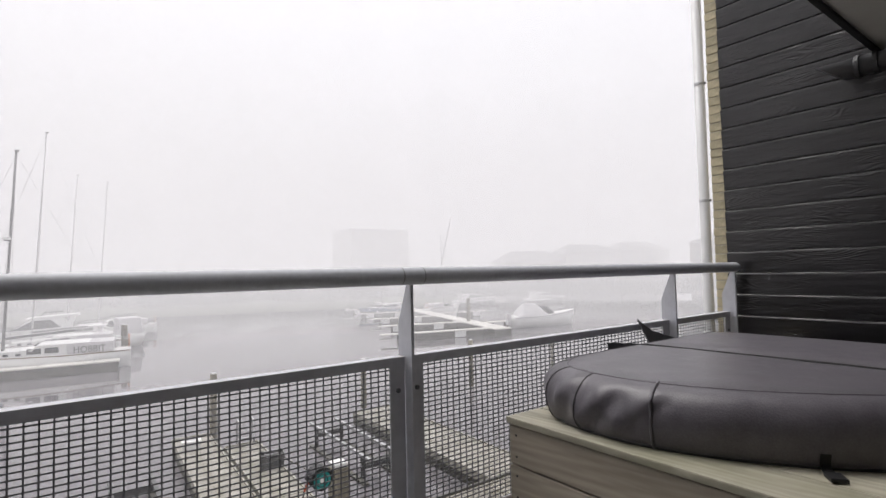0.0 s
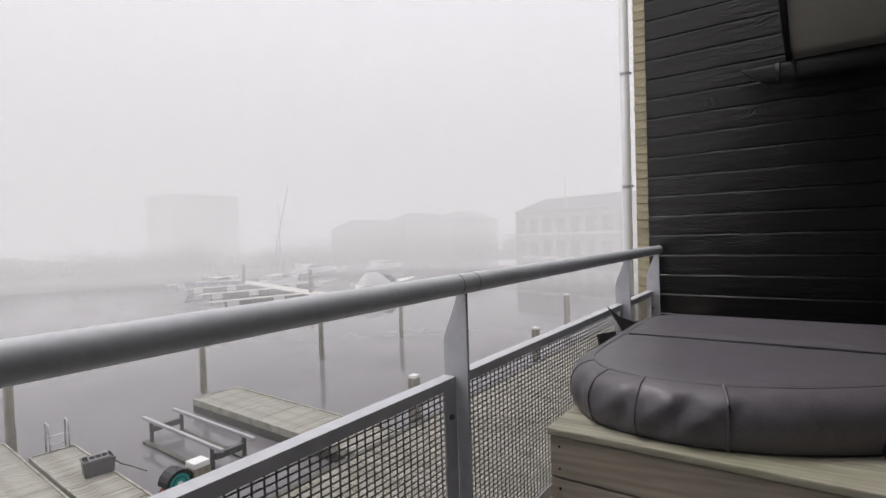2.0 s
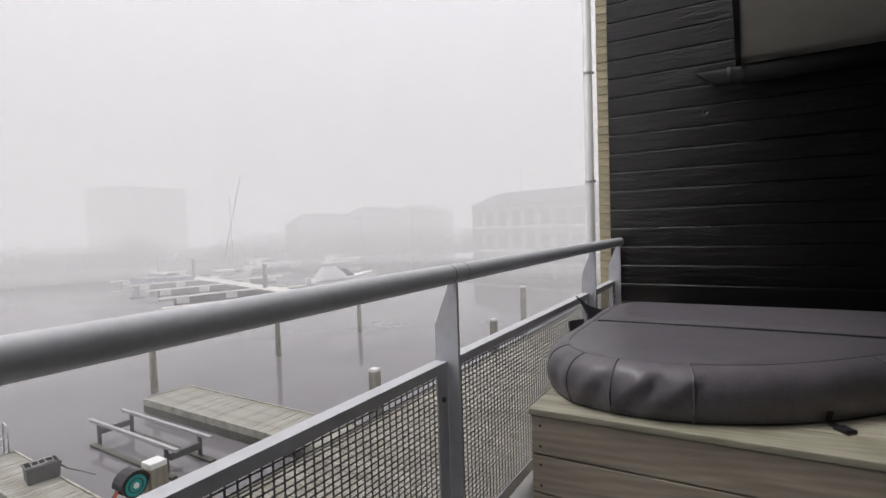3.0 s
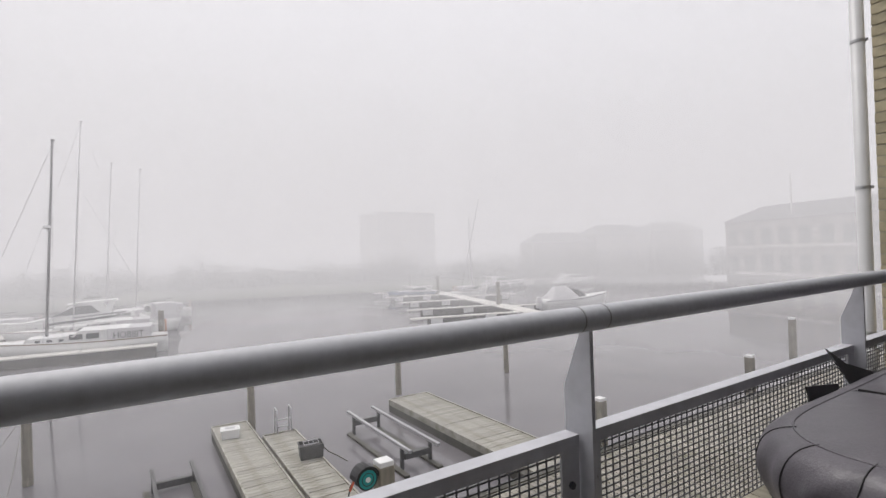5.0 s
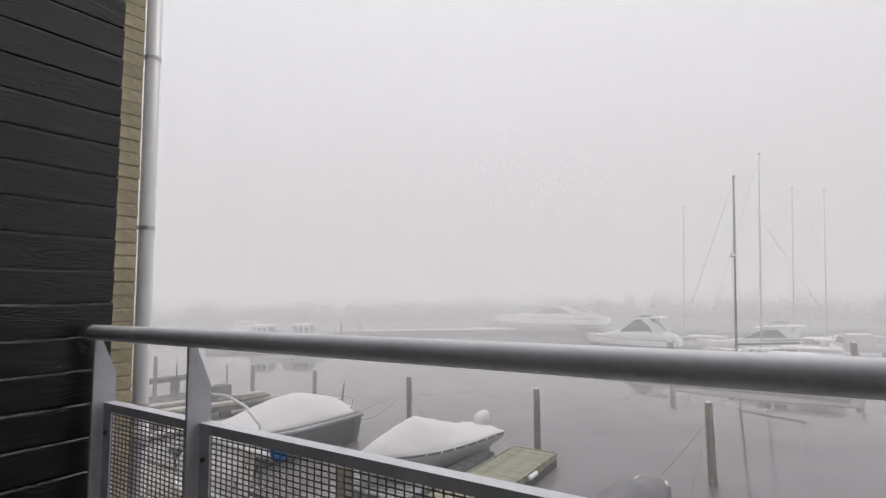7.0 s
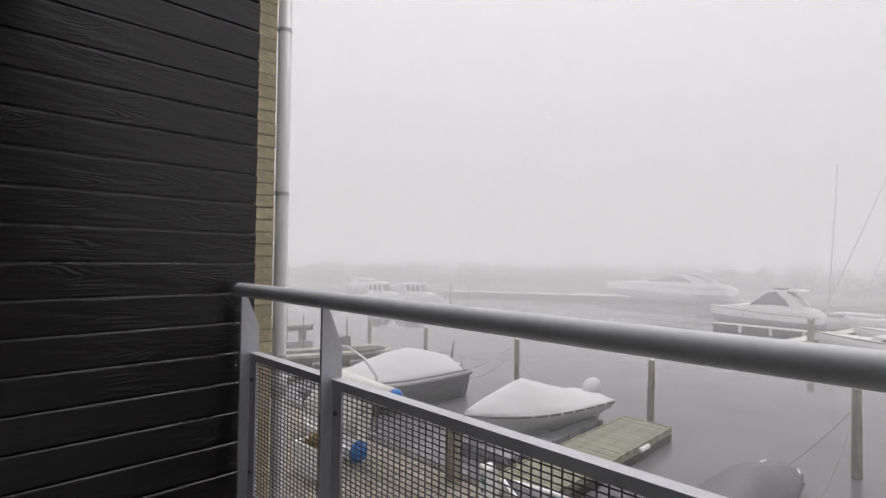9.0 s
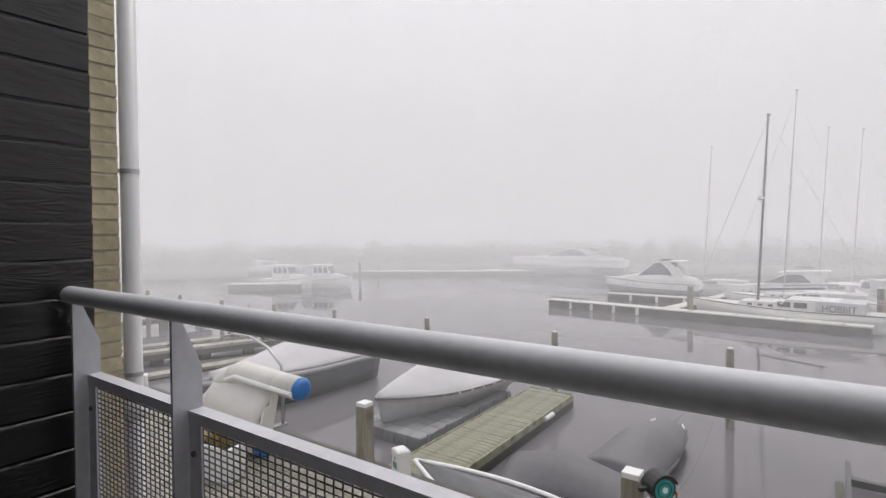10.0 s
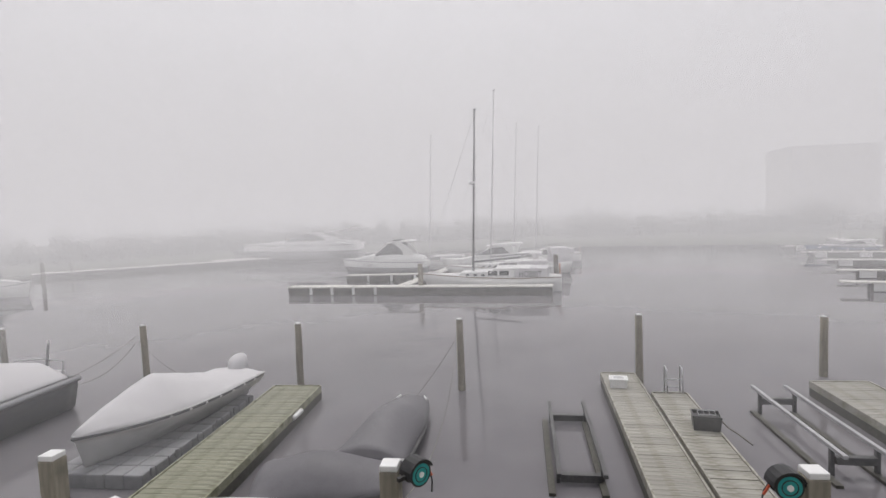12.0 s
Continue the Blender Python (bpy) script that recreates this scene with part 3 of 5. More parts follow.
    # loose fixing flaps at the railing side
    for shape, y, lean in (([(1.44, 0.285), (1.50, 0.225), (1.66, 0.175), (1.95, 0.15), (1.75, 0.095), (1.52, 0.10), (1.42, 0.17)], -0.06, 0.75),
                           ([(1.66, 0.17), (1.80, 0.165), (1.98, 0.135), (1.88, 0.09), (1.66, 0.09)], -0.065, 0.1),
                           ([(1.10, 0.20), (1.20, 0.19), (1.36, 0.17), (1.33, 0.11), (1.17, 0.085), (1.105, 0.12)], -0.045, 0.3)):
        bm = prism(shape, "y", y - 0.003, y + 0.003)
        for v in bm.verts:
            v.co.y -= 0.25 * max(0.0, 0.13 - v.co.z) - lean * max(0, v.co.z - 0.18)
        part("flap", bm, VINYL_EDGE, t, "loose dark vinyl flap")
    # strap with a buckle lying on the surround
    i = min(range(n_all), key=lambda k: (outline[k] - Vector((0.64, -1.03, 0))).length)
    c, p = outward[i], outline[i]
    side = Vector((-c.y, c.x, 0)) * 0.013
    pts = [(0.030, 0.045), (0.022, 0.015), (0.035, 0.006), (0.075, 0.005)]
    part("strap", loft([[tuple(p + c * g + side * s + Vector((0, 0, z + dz))) for s, dz in ((-1, 0), (1, 0), (1, 0.004), (-1, 0.004))] for g, z in pts]), STRAP, t)
    bm = box(-0.025, 0.025, -0.02, 0.02, 0.002, 0.014, 0.003)
    bmesh.ops.transform(bm, matrix=Matrix.Translation(p + c * 0.085) @ Matrix.Rotation(math.atan2(c.y, c.x), 4, "Z"), verts=bm.verts)
    part("buckle", bm, BLACK, t)


tub_surround()
hot_tub()


# ---------------------------------------------------------------- quay, jetties and piles
def pile(x, y, top, foot=WATER - 1.2, r=0.13, cap=None, lean=(0, 0), square=False, label="weathered round timber mooring pile standing in the water", group="mooring piles"):
    t = thing("mooring_pile", (x, y, foot), label, "mooring pile", group)
    h = top - foot
    if square:
        bm = box(-r, r, -r, r, 0, h, 0.02)
    else:
        bm = tube([(lean[0] * k / 6, lean[1] * k / 6, h * k / 6) for k in range(7)], r * 1.08, 14, r_end=r * 0.94)
        for v in bm.verts:
            v.co += Vector((noise.noise(v.co * 2 + Vector((x, y, 0))), noise.noise(v.co * 2.3 + Vector((y, x, 0))), 0)) * 0.02
    part("shaft", bm, PILE, t, smooth=not square)
    lx, ly = lean
    if cap == "white":
        part("cap", box(lx - r * 0.95, lx + r * 0.95, ly - r * 0.95, ly + r * 0.95, h + 0.001, h + 0.10, 0.02), CAP, t, "white plastic cap")
    elif cap == "frost":
        part("cap", tube([(lx, ly, h + 0.001), (lx, ly, h + 0.03)], r * 0.97, 14, r_end=r * 0.5), CAP, t, "white pile cap", smooth=True)
    return t


for x, y, top, lean in ((-15.8, 19.35, -2.72, (-0.06, 0)), (-8.95, 18.7, -2.59, (0.02, 0)), (-2.70, 18.5, -2.48, (0.0, 0)), (3.64, 18.7, -2.46, (0, 0)),
                        (10.44, 20.0, -2.9, (0, 0)), (16.93, 20.0, -2.64, (0, 0)), (23.43, 20.0, -2.92, (0, 0))):
    pile(x, y, top, cap="frost", lean=lean)
for x, y, top in ((-2.86, 7.69, -2.61), (-9.02, 7.95, -2.68), (3.34, 7.72, -2.61), (12.15, 10.0, -3.55), (21.7, 10.0, -3.5), (30.7, 12.0, -2.95)):
    pile(x, y, top, DECK - 1.5, 0.15, "white", square=True, label="square timber post with a white plastic cap beside the quay", group="capped quay posts")


def quay():
    q = part("quay", box(-60, 60, -2.2, 8.12, WATER - 1, DECK - 0.045), BEAM)
    tagged(q, "timber quay deck of bleached boards along the houses", "quay", kind="structure")
    part("edge_beam", box(-60, 60, 8.12, 8.26, DECK - 0.25, DECK + 0.03, 0.01), BEAM, q)
    w, gap = 0.138, 0.009
    p0 = part("plank", box(0, w, 2.6, 8.115, DECK - 0.04, DECK, 0.004), DECKW, q)
    p0.location.x = -21.5
    i = 1
    rnd = random.Random(11)
    while -21.5 + i * (w + gap) < 5.5 and i < 190:
        o = again(p0, q)
        o.location = (-21.5 + i * (w + gap), rnd.uniform(-0.004, 0), rnd.uniform(-0.004, 0.002))
        i += 1
    x_end = -21.5 + i * (w + gap)
    vs, fs = [], []
    for x0, x1 in ((-59, -21.5), (x_end, 59)):
        x = x0
        while x + w < x1:
            n = len(vs)
            for z in (DECK - 0.04, DECK):
                vs += [(x, 2.6, z), (x + w, 2.6, z), (x + w, 8.115, z), (x, 8.115, z)]
            fs += [tuple(n + k for k in f) for f in ((3, 2, 1, 0), (4, 5, 6, 7), (0, 1, 5, 4), (1, 2, 6, 5), (2, 3, 7, 6), (3, 0, 4, 7))]
            x += w + gap
    me = bpy.data.meshes.new("far_planks")
    me.from_pydata(vs, [], fs)
    me.materials.append(DECKW)
    o = new("far_planks", me)
    o.parent = q
    o["kind"] = "stuff"
    part("paving", box(-60, 60, -2.2, 2.59, DECK - 0.045, DECK - 0.005), PAVING, q)


quay()


def jetty(x0, x1, y0, y1, z=DOCK, slot=None, y1b=None, label="grey-green wet timber jetty", rz=0.0, coarse=0.20, wood=None):
    t = thing("jetty", (x0, y0, z, 0, 0, rz), label, "jetty", "berth jetties")
    W_, L_ = x1 - x0, y1 - y0
    wood = wood or DOCKW
    lanes = [(0, W_, L_)] if slot is None else [(0, slot - 0.05, L_), (slot + 0.05, W_, (y1b or y1) - y0)]
    for a, b, ln in lanes:
        n = int(ln / coarse)
        p0 = part("plank", box(a + 0.055, b - 0.055, 0, coarse - 0.010, -0.035, 0, 0.004), wood, t)
        rnd = random.Random(int(x0 * 10) + int(a * 7))
        for i in range(1, n):
            o = again(p0, t)
            o.matrix_basis = pose(rnd.uniform(-0.006, 0.006), i * coarse, rnd.uniform(-0.006, 0.003), rnd.uniform(-0.4, 0.4), rnd.uniform(-0.2, 0.2), 0)
        for xa in (a, b - 0.05):
            part("edge_board", box(xa, xa + 0.05, 0, n * coarse, -0.20, 0.03, 0.008), wood, t)
            part("side_beam", box(xa + 0.008, xa + 0.045, 0.01, n * coarse - 0.01, -0.62, -0.201), BEAM, t)
        part("end_board", box(a + 0.051, b - 0.051, n * coarse - 0.01, n * coarse + 0.04, -0.25, 0.03, 0.006), wood, t)
        k = 0.3
        while k < n * coarse:
            part("support_post", box(b - 0.20, b - 0.08, k, k + 0.12, -1.5, -0.04), BEAM, t)
            k += 2.8
    if slot is not None:
        part("channel_beam", box(slot - 0.045, slot + 0.045, 0, L_ - 0.4, -0.30, -0.10), BEAM, t)
    return t


jetty(-9.36, -7.58, 8.3, 17.6, rz=0.6)
jetty(1.77, 4.20, 8.36, 19.0, slot=1.27, y1b=17.0, rz=-3, label="double timber jetty with a dark channel between its halves", wood=DOCKG)
jetty(8.50, 10.32, 8.36, 18.05, rz=-2, label="timber jetty with grey weathered boards", wood=DOCKG)


def boat_lift(x, y0, y1, w, label, dz=0.25, mat=None, rz=-2):
    t = thing("boat_lift", (x, y0, WATER, 0, 0, rz), label, "boat lift", "boat lifts")
    L_ = y1 - y0
    up = DOCK - WATER + dz
    for xa in (0, w):
        part("bunk_rail", box(xa - 0.05, xa + 0.05, 0, L_, up - 0.09, up, 0.01), mat or ALU, t)
        for y in (0.5, L_ - 0.6):
            part("upright", box(xa - 0.045, xa + 0.045, y, y + 0.09, -1.0, up - 0.091), mat or DARKSTEEL, t)
    for y in (0.45, L_ - 0.55):
        part("cross_beam", box(0.046, w - 0.046, y - 0.03, y + 0.14, up - 0.42, up - 0.24, 0.01), mat or DARKSTEEL, t)
    for xa in (-0.25, w - 0.1):
        part("skid", box(xa, xa + 0.16, -0.1, L_ * 0.9, 0.0, 0.08, 0.01), BEAM, t)
    return t


boat_lift(6.43, 12.1, 16.9, 0.96, "galvanised boat lift frame with two pale bunk rails")
boat_lift(0.10, 11.5, 16.1, 1.02, "empty dark boat lift frame standing in the water", 0.02, DARKSTEEL)


# ---------------------------------------------------------------- boats
def section(u, B, H, draft, sheer, full, stern):
    w = B / 2 * (1 - max(0.0, (u - full) / (1 - full)) ** 2.3) * (stern + (1 - stern) * min(1, u / 0.35))
    w = max(w, 0.015)
    zg = H + sheer * u * u
    k = draft * (1 - u ** 5)
    return w, zg, k


def hull(L, B, H, draft=0.35, sheer=0.25, full=0.42, stern=0.88, rake=0.10, flare=0.78, n=16, top=1.0, z0=None):
    """Boat hull, bow towards +x, waterline at z = 0."""
    rings = []
    for i in range(n + 1):
        u = i / n
        w, zg, k = section(u, B, H, draft, sheer, full, stern)
        zg *= top
        def xs(z):
            return (u - 0.5) * L + rake * L * u ** 4 * (z / max(zg, 0.01)) * 0.8
        half = [(0.0, -k), (w * flare * 0.75, -k * 0.45), (w * flare, 0.08 * H), (w * (0.9 + 0.05 * flare), zg * 0.62), (w, zg)]
        ring = [(xs(z), y, z) for y, z in half] + [(xs(z), -y, z) for y, z in reversed(half[1:])]
        rings.append(ring)
    return loft(rings)


def strake(L, B, H, sheer, full, stern, rake, r=0.035, drop=0.0, n=16):
    side = []
    for sgn in (1, -1):
        pts = []
        for i in range(n + 1):
            u = i / n
            w, zg, _ = section(u, B, H, 0, sheer, full, stern)
            pts.append(((u - 0.5) * L + rake * L * u ** 4 * 0.8, sgn * w, zg - drop))
        side.append(pts)
    return tube(side[0] + side[1][::-1], r, 8)


def cover(L, B, H, sheer, full, stern, rake, ridge, n=36, over=0.03, drop=0.06, seed=1):
    """A stretched canvas over the gunwale, with a ridge along it: ridge maps u to height above the gunwale."""
    rings = []
    for i in range(n + 1):
        u = 0.01 + 0.985 * i / n
        w, zg, _ = section(u, B, H, 0, sheer, full, stern)
        w += over
        x = (u - 0.5) * L + rake * L * u ** 4 * 0.8
        h = ridge(u)
        ring = []
        for k in range(21):
            v = -1 + 2 * k / 20
            lift = h * (1 - abs(v) ** 1.5)
            wob = 0.022 * (1 - abs(noise.noise(Vector((x * 1.1 + v * 1.4 + seed, v * 2.0, seed))))) ** 4 - 0.012 + 0.010 * noise.noise(Vector((x * 2.6, v * 3 + seed, 2.0)))
            ring.append((x, v * w, zg + 0.02 + lift + (wob if abs(v) < 0.95 else 0)))
        ring = [(x, -w - 0.004, zg - drop)] + ring + [(x, w + 0.004, zg - drop)]
        rings.append(ring)
    return loft(rings)


def bump_ridge(peak, at, height, end=0.05):
    def f(u):
        return end + height * math.exp(-((u - at) / peak) ** 2)
    return f


def covered_launch():
    t = thing("covered_sloop", (-11.2, 14.45, WATER + 0.38, 0, 0, -101), "grey launch under a frosted pale canvas cover on a floating dock", "boat")
    a = dict(sheer=0.16, full=0.5, stern=0.86, rake=0.05)
    part("hull", hull(5.9, 2.3, 0.74, 0.3, flare=0.36, **a), PALEHULL, t, "pale grey hull", smooth=True)
    part("rubbing_strake", strake(5.9, 2.33, 0.74, r=0.05, drop=0.07, **a), GREYHULL, t, smooth=True)

    def tent(u):
        return 0.05 + 0.90 * max(0.0, 1 - (u - 0.62) / 0.375) ** 0.85 if u > 0.62 else 0.10 + 0.85 * max(0.0, u / 0.62) ** 1.3

    part("canvas_cover", cover(5.9, 2.3, 0.74, ridge=tent, over=0.04, drop=0.15, **a), WHITECANVAS, t, "frosted pale grey canvas cover", smooth=True)
    cord = strake(5.9, 2.40, 0.74, r=0.02, drop=0.0, **a)
    part("cover_cord", cord, CAP, t)
    for i in range(9):
        u = 0.1 + i * 0.1
        w, zg, _ = section(u, 2.33, 0.74, 0, a["sheer"], a["full"], a["stern"])
        for s in (1, -1):
            part("cover_clip", box((u - 0.5) * 5.9 - 0.035, (u - 0.5) * 5.9 + 0.035, s * (w + 0.05) - 0.012, s * (w + 0.05) + 0.012, zg - 0.10, zg - 0.04), CAP, t)
    hood = []
    for z, w, back in ((0.50, 0.16, 0.0), (0.66, 0.25, 0.0), (0.86, 0.31, 0.02), (1.06, 0.32, 0.06), (1.22, 0.26, 0.12), (1.31, 0.15, 0.17), (1.34, 0.04, 0.19)):
        hood.append([(-2.82 - back + 1.2 * w * math.cos(k * math.pi / 6), w * math.sin(k * math.pi / 6), z + 0.02 * math.sin(k * 2.1)) for k in range(12)])
    out = part("outboard_motor", loft(hood), CANVAS, t, "outboard motor under a pale hood", smooth=True)
    part("shaft", box(-3.05, -2.9, -0.06, 0.06, -0.45, 0.56), GREYHULL, out)


covered_launch()


def floating_dock():
    t = thing("floating_dock", (-12.55, 11.25, WATER), "grey plastic cube pontoon carrying the covered launch", "pontoon")
    for i in range(5):
        for j in range(11):
            if 1 <= i <= 3 and j > 5 and i != 2:
                continue
            x, y = i * 0.52, j * 0.52
            part("float_cube", box(x, x + 0.51, y, y + 0.51, -0.1, 0.36, 0.05), PONTOON, t)
    for j in range(6):
        part("lug", tube([(2.62, j + 0.3, 0.2), (2.62, j + 0.3, 0.42)], 0.03, 8), PONTOON, t)


floating_dock()


def covered_rib():
    t = thing("covered_tender", (-17.75, 12.85, WATER, 0, 0, -92), "dark grey tender under a frosted white canvas cover", "boat")
    a = dict(sheer=0.15, full=0.4, stern=0.92, rake=0.06)
    part("hull", hull(7.4, 2.85, 1.22, 0.3, flare=0.82, **a), GREYHULL, t, smooth=True)
    part("rubbing_strake", strake(7.4, 2.87, 1.22, r=0.10, drop=0.10, **a), GREYRIM, t, smooth=True)
    part("canvas_cover", cover(6.7, 2.62, 1.28, sheer=0.15, full=0.4, stern=0.95, rake=0.05, ridge=bump_ridge(0.40, 0.38, 0.88, 0.12), seed=4), WHITECANVAS, t, "frosted white canvas cover", smooth=True)
    part("stern_rail", tube([(-3.35, -1.0, 1.2), (-3.45, -1.0, 1.8), (-3.5, 0, 1.85), (-3.45, 1.0, 1.8), (-3.35, 1.0, 1.2)], 0.025, 8), ALU, t)
    part("stern_locker", box(-3.6, -3.1, -0.9, 0.9, 1.2, 1.45, 0.04), CANVAS, t)
    pole = part("flag_pole", tube([(-3.5, 0.3, 1.2), (-3.6, 0.3, 2.5)], 0.025, 8), CAP, t)
    part("flag", prism([(-3.62, 2.5), (-3.54, 2.0), (-3.48, 1.6), (-3.4, 1.65), (-3.5, 2.2)], "y", 0.29, 0.33), GREYRIM, pole, "furled dark flag")


covered_rib()


def tarped_boat(x, y, rz, L, B, H, label, seed, peak):
    """A low hull under a taut black tarpaulin with drawn-in sides and raised corners."""
    t = thing("tarped_boat", (x, y, WATER, 0, 0, rz), label, "boat", "boats under black tarpaulin")
    a = dict(sheer=0.1, full=0.55, stern=0.95, rake=0.03)
    part("hull", hull(L * 0.96, B * 0.92, 0.34, 0.22, flare=0.85, **a), DARKSTEEL, t, smooth=True)
    rings = []
    n = 18
    for i in range(n + 1):
        u = i / n
        half = B / 2 * (1.0 - 0.10 * math.sin(math.pi * u)) * (1 - 0.45 * max(0, u - 0.6) / 0.4)
        crown = H * (0.55 + 0.45 * math.exp(-((u - peak) / 0.38) ** 2))
        ring = []
        for k in range(15):
            v = -1 + k / 7
            z = 0.36 + (crown - 0.36) * (1 - abs(v) ** 2.2) + 0.10 * abs(v) ** 6 * (abs(u - 0.5) * 2) ** 4
            z += 0.02 * noise.noise(Vector((u * 6 + seed, v * 3, seed)))
            ring.append(((u - 0.5) * L, v * half, z))
        ring = [((u - 0.5) * L, -half, 0.24)] + ring + [((u - 0.5) * L, half, 0.24)]
        rings.append(ring)
    part("tarpaulin", loft(rings), BLACKTARP, t, smooth=True)
    for s in (1, -1):
        part("edge_pole", tube([(-L / 2, s * B / 2, 0.3), (0, s * B * 0.46, 0.28), (L * 0.45, s * B * 0.3, 0.3)], 0.05, 8), DARKSTEEL, t)
        part("lashing", tube([(L / 2 * 0.95, s * B * 0.25, 0.5), (L / 2 * 1.02, s * B * 0.2, 0.55)], 0.03, 6), CAP, t)


tarped_boat(-4.35, 14.2, 84, 4.2, 2.0, 1.05, "low boat under a frosted black tarpaulin beside the jetty", 2, 0.45)
tarped_boat(-5.15, 11.25, 8, 3.3, 2.1, 1.0, "small boat under a black tarpaulin near the quay", 7, 0.4)


def speedboat():
    t = thing("speedboat", (-5.9, 8.85, WATER, 0, 0, 172), "white-rimmed speedboat with dark deck moored at the quay", "boat")
    a = dict(sheer=0.12, full=0.3, stern=0.95, rake=0.07)
    part("hull", hull(4.8, 1.85, 0.62, 0.25, flare=0.78, **a), WHITE, t, smooth=True)
    part("foredeck", cover(4.6, 1.65, 0.62, ridge=bump_ridge(0.5, 0.45, 0.2, 0.03), over=0.0, drop=0.02, **a), GREYHULL, t, "dark shiny foredeck", smooth=True)
    part("rim", strake(4.8, 1.8, 0.66, r=0.06, drop=-0.02, **a), WHITE, t, smooth=True)


speedboat()


def dinghy():
    """An inflatable lying on its side on the quay: two fat tubes with blue ends and a hull skin between."""
    t = thing("inflatable_dinghy", (-12.6, 7.05, DECK), "off-white inflatable dinghy with blue tube ends tipped on the quay", "dinghy")
    low = [(-1.75, 0.25, 0.32), (-1.2, 0.0, 0.26), (1.15, -0.15, 0.26)]
    high = [(-1.1, 0.55, 1.52), (-0.5, 0.45, 1.72), (2.05, 0.30, 1.70)]
    for nm, pts in (("lower_tube", low), ("upper_tube", high)):
        p = part(nm, tube(pts, 0.285, 20), INFLATE, t, smooth=True)
        e, d = Vector(pts[-1]), (Vector(pts[-1]) - Vector(pts[-2])).normalized()
        part("end_cone", tube([e, e + d * 0.06, e + d * 0.11, e + d * 0.13], 0.287, 20, r_end=0.17), BLUE, p, "blue plastic tube end", smooth=True)
    part("bow_tube", tube([low[0], (-2.05, 0.4, 0.75), (-1.75, 0.55, 1.2), high[0]], 0.27, 20), INFLATE, t, smooth=True)
    rows = []
    for k in range(9):
        x = -1.85 + 2.75 * k / 8
        sag = 0.05 * math.sin(k * 0.7)
        prof = [(0.48, 1.5), (0.22, 1.32), (0.05, 1.08), (-0.06 + sag, 0.82), (-0.02, 0.6), (0.05, 0.42)]
        rows.append([(x + 0.25 * (z - 0.9), y - 0.05 * x, z) for y, z in prof] + [(x + 0.25 * (z - 0.9), y - 0.05 * x + 0.06, z) for y, z in reversed(prof)])
    part("hull_skin", loft(rows), INFLATE, t, smooth=True)
    part("rubbing_band", tube([(p[0], p[1] - 0.27, p[2] + 0.14) for p in low], 0.06, 8), CAP, t)
    part("rubbing_band", tube([(p[0], p[1] - 0.28, p[2] - 0.06) for p in high], 0.06, 8), CAP, t)
    part("transom", prism([(-0.12, 0.45), (0.2, 0.42), (0.42, 1.42), (0.22, 1.42), (0.15, 1.15), (-0.02, 1.1), (-0.1, 0.8)], "x", 0.98, 1.04), CREAM, t)


dinghy()


def planter():
    t = thing("planter", (-11.4, 5.72, DECK, 0, 0, 8), "white tapered planter with dry yellow grass", "planter")
    w, d, h = 0.60, 0.27, 0.78
    rings = [[(x * k, y * k, z) for x, y in ((-w, -d), (w, -d), (w, d), (-w, d))] for k, z in ((0.86, 0), (1.0, h - 0.05), (1.06, h - 0.05), (1.06, h), (0.9, h), (0.9, h - 0.1))]
    part("pot", loft(rings), CAP, t)
    part("soil", box(-w * 0.88, w * 0.88, -d * 0.86, d * 0.86, h - 0.14, h - 0.06), SOIL, t)
    bm = bmesh.new()
    rnd = random.Random(4)
    for _ in range(620):
        x, y = rnd.uniform(-0.36, 0.3), rnd.uniform(-0.15, 0.15)
        a, l = rnd.uniform(0, 6.3), rnd.uniform(0.16, 0.42)
        dx, dy = math.cos(a) * 0.006, math.sin(a) * 0.006
        tip = (x + math.cos(a) * l * 0.5, y + math.sin(a) * l * 0.5, h - 0.06 + l)
        bm.faces.new([bm.verts.new(p) for p in ((x - dy, y + dx, h - 0.07), (x + dy, y - dx, h - 0.07), tip)])
    part("grass", bm, STRAW, t, "dry straw-yellow grass")["kind"] = "stuff"


planter()


def pedestal(x, y, rz, k=1.0):
    t = thing("power_pedestal", (x, y, DECK, 0, 0, rz), "white power pedestal with a small green label on the quay", "power pedestal", "quay power pedestals")
    rings = [[(px * s, py * s, z * k) for px, py in ((-0.2, -0.17), (0.2, -0.17), (0.2, 0.17), (-0.2, 0.17))] for s, z in ((1.15, 0), (1.15, 0.04), (0.95, 0.05), (0.78, 0.52), (0.86, 0.53), (0.86, 0.63), (0.7, 0.66))]
    part("body", loft(rings), CAP, t)
    part("label_plate", box(-0.09, 0.09, -0.158, -0.150, 0.30 * k, 0.42 * k), LABELGREEN, t)
    part("socket", box(-0.05, 0.05, -0.165, -0.152, 0.14 * k, 0.22 * k, 0.004), BLACK, t)
    part("mark", box(-0.012, 0.012, -0.154, -0.147, 0.46 * k, 0.52 * k), BLACK, t)


pedestal(-7.85, 7.86, -25, 1.1)
pedestal(-19.7, 7.85, -30, 0.9)

t = thing("davit", (-12.9, 8.6, DECK), "curved pale grey mooring arm over the water", "mooring arm")
arc = [(0, 0, 0), (0, 0, 1.3), (-0.05, 0, 1.7), (-0.7, 0.0, 2.15), (-1.6, 0, 2.38), (-2.4, 0, 2.36), (-3.0, 0, 2.2)]
part("arm", tube(arc, 0.05, 10, r_end=0.035), ALU, t, smooth=True)
part("foot", box(-0.1, 0.1, -0.34, 0.1, -0.02, 0.03), STEEL, t)


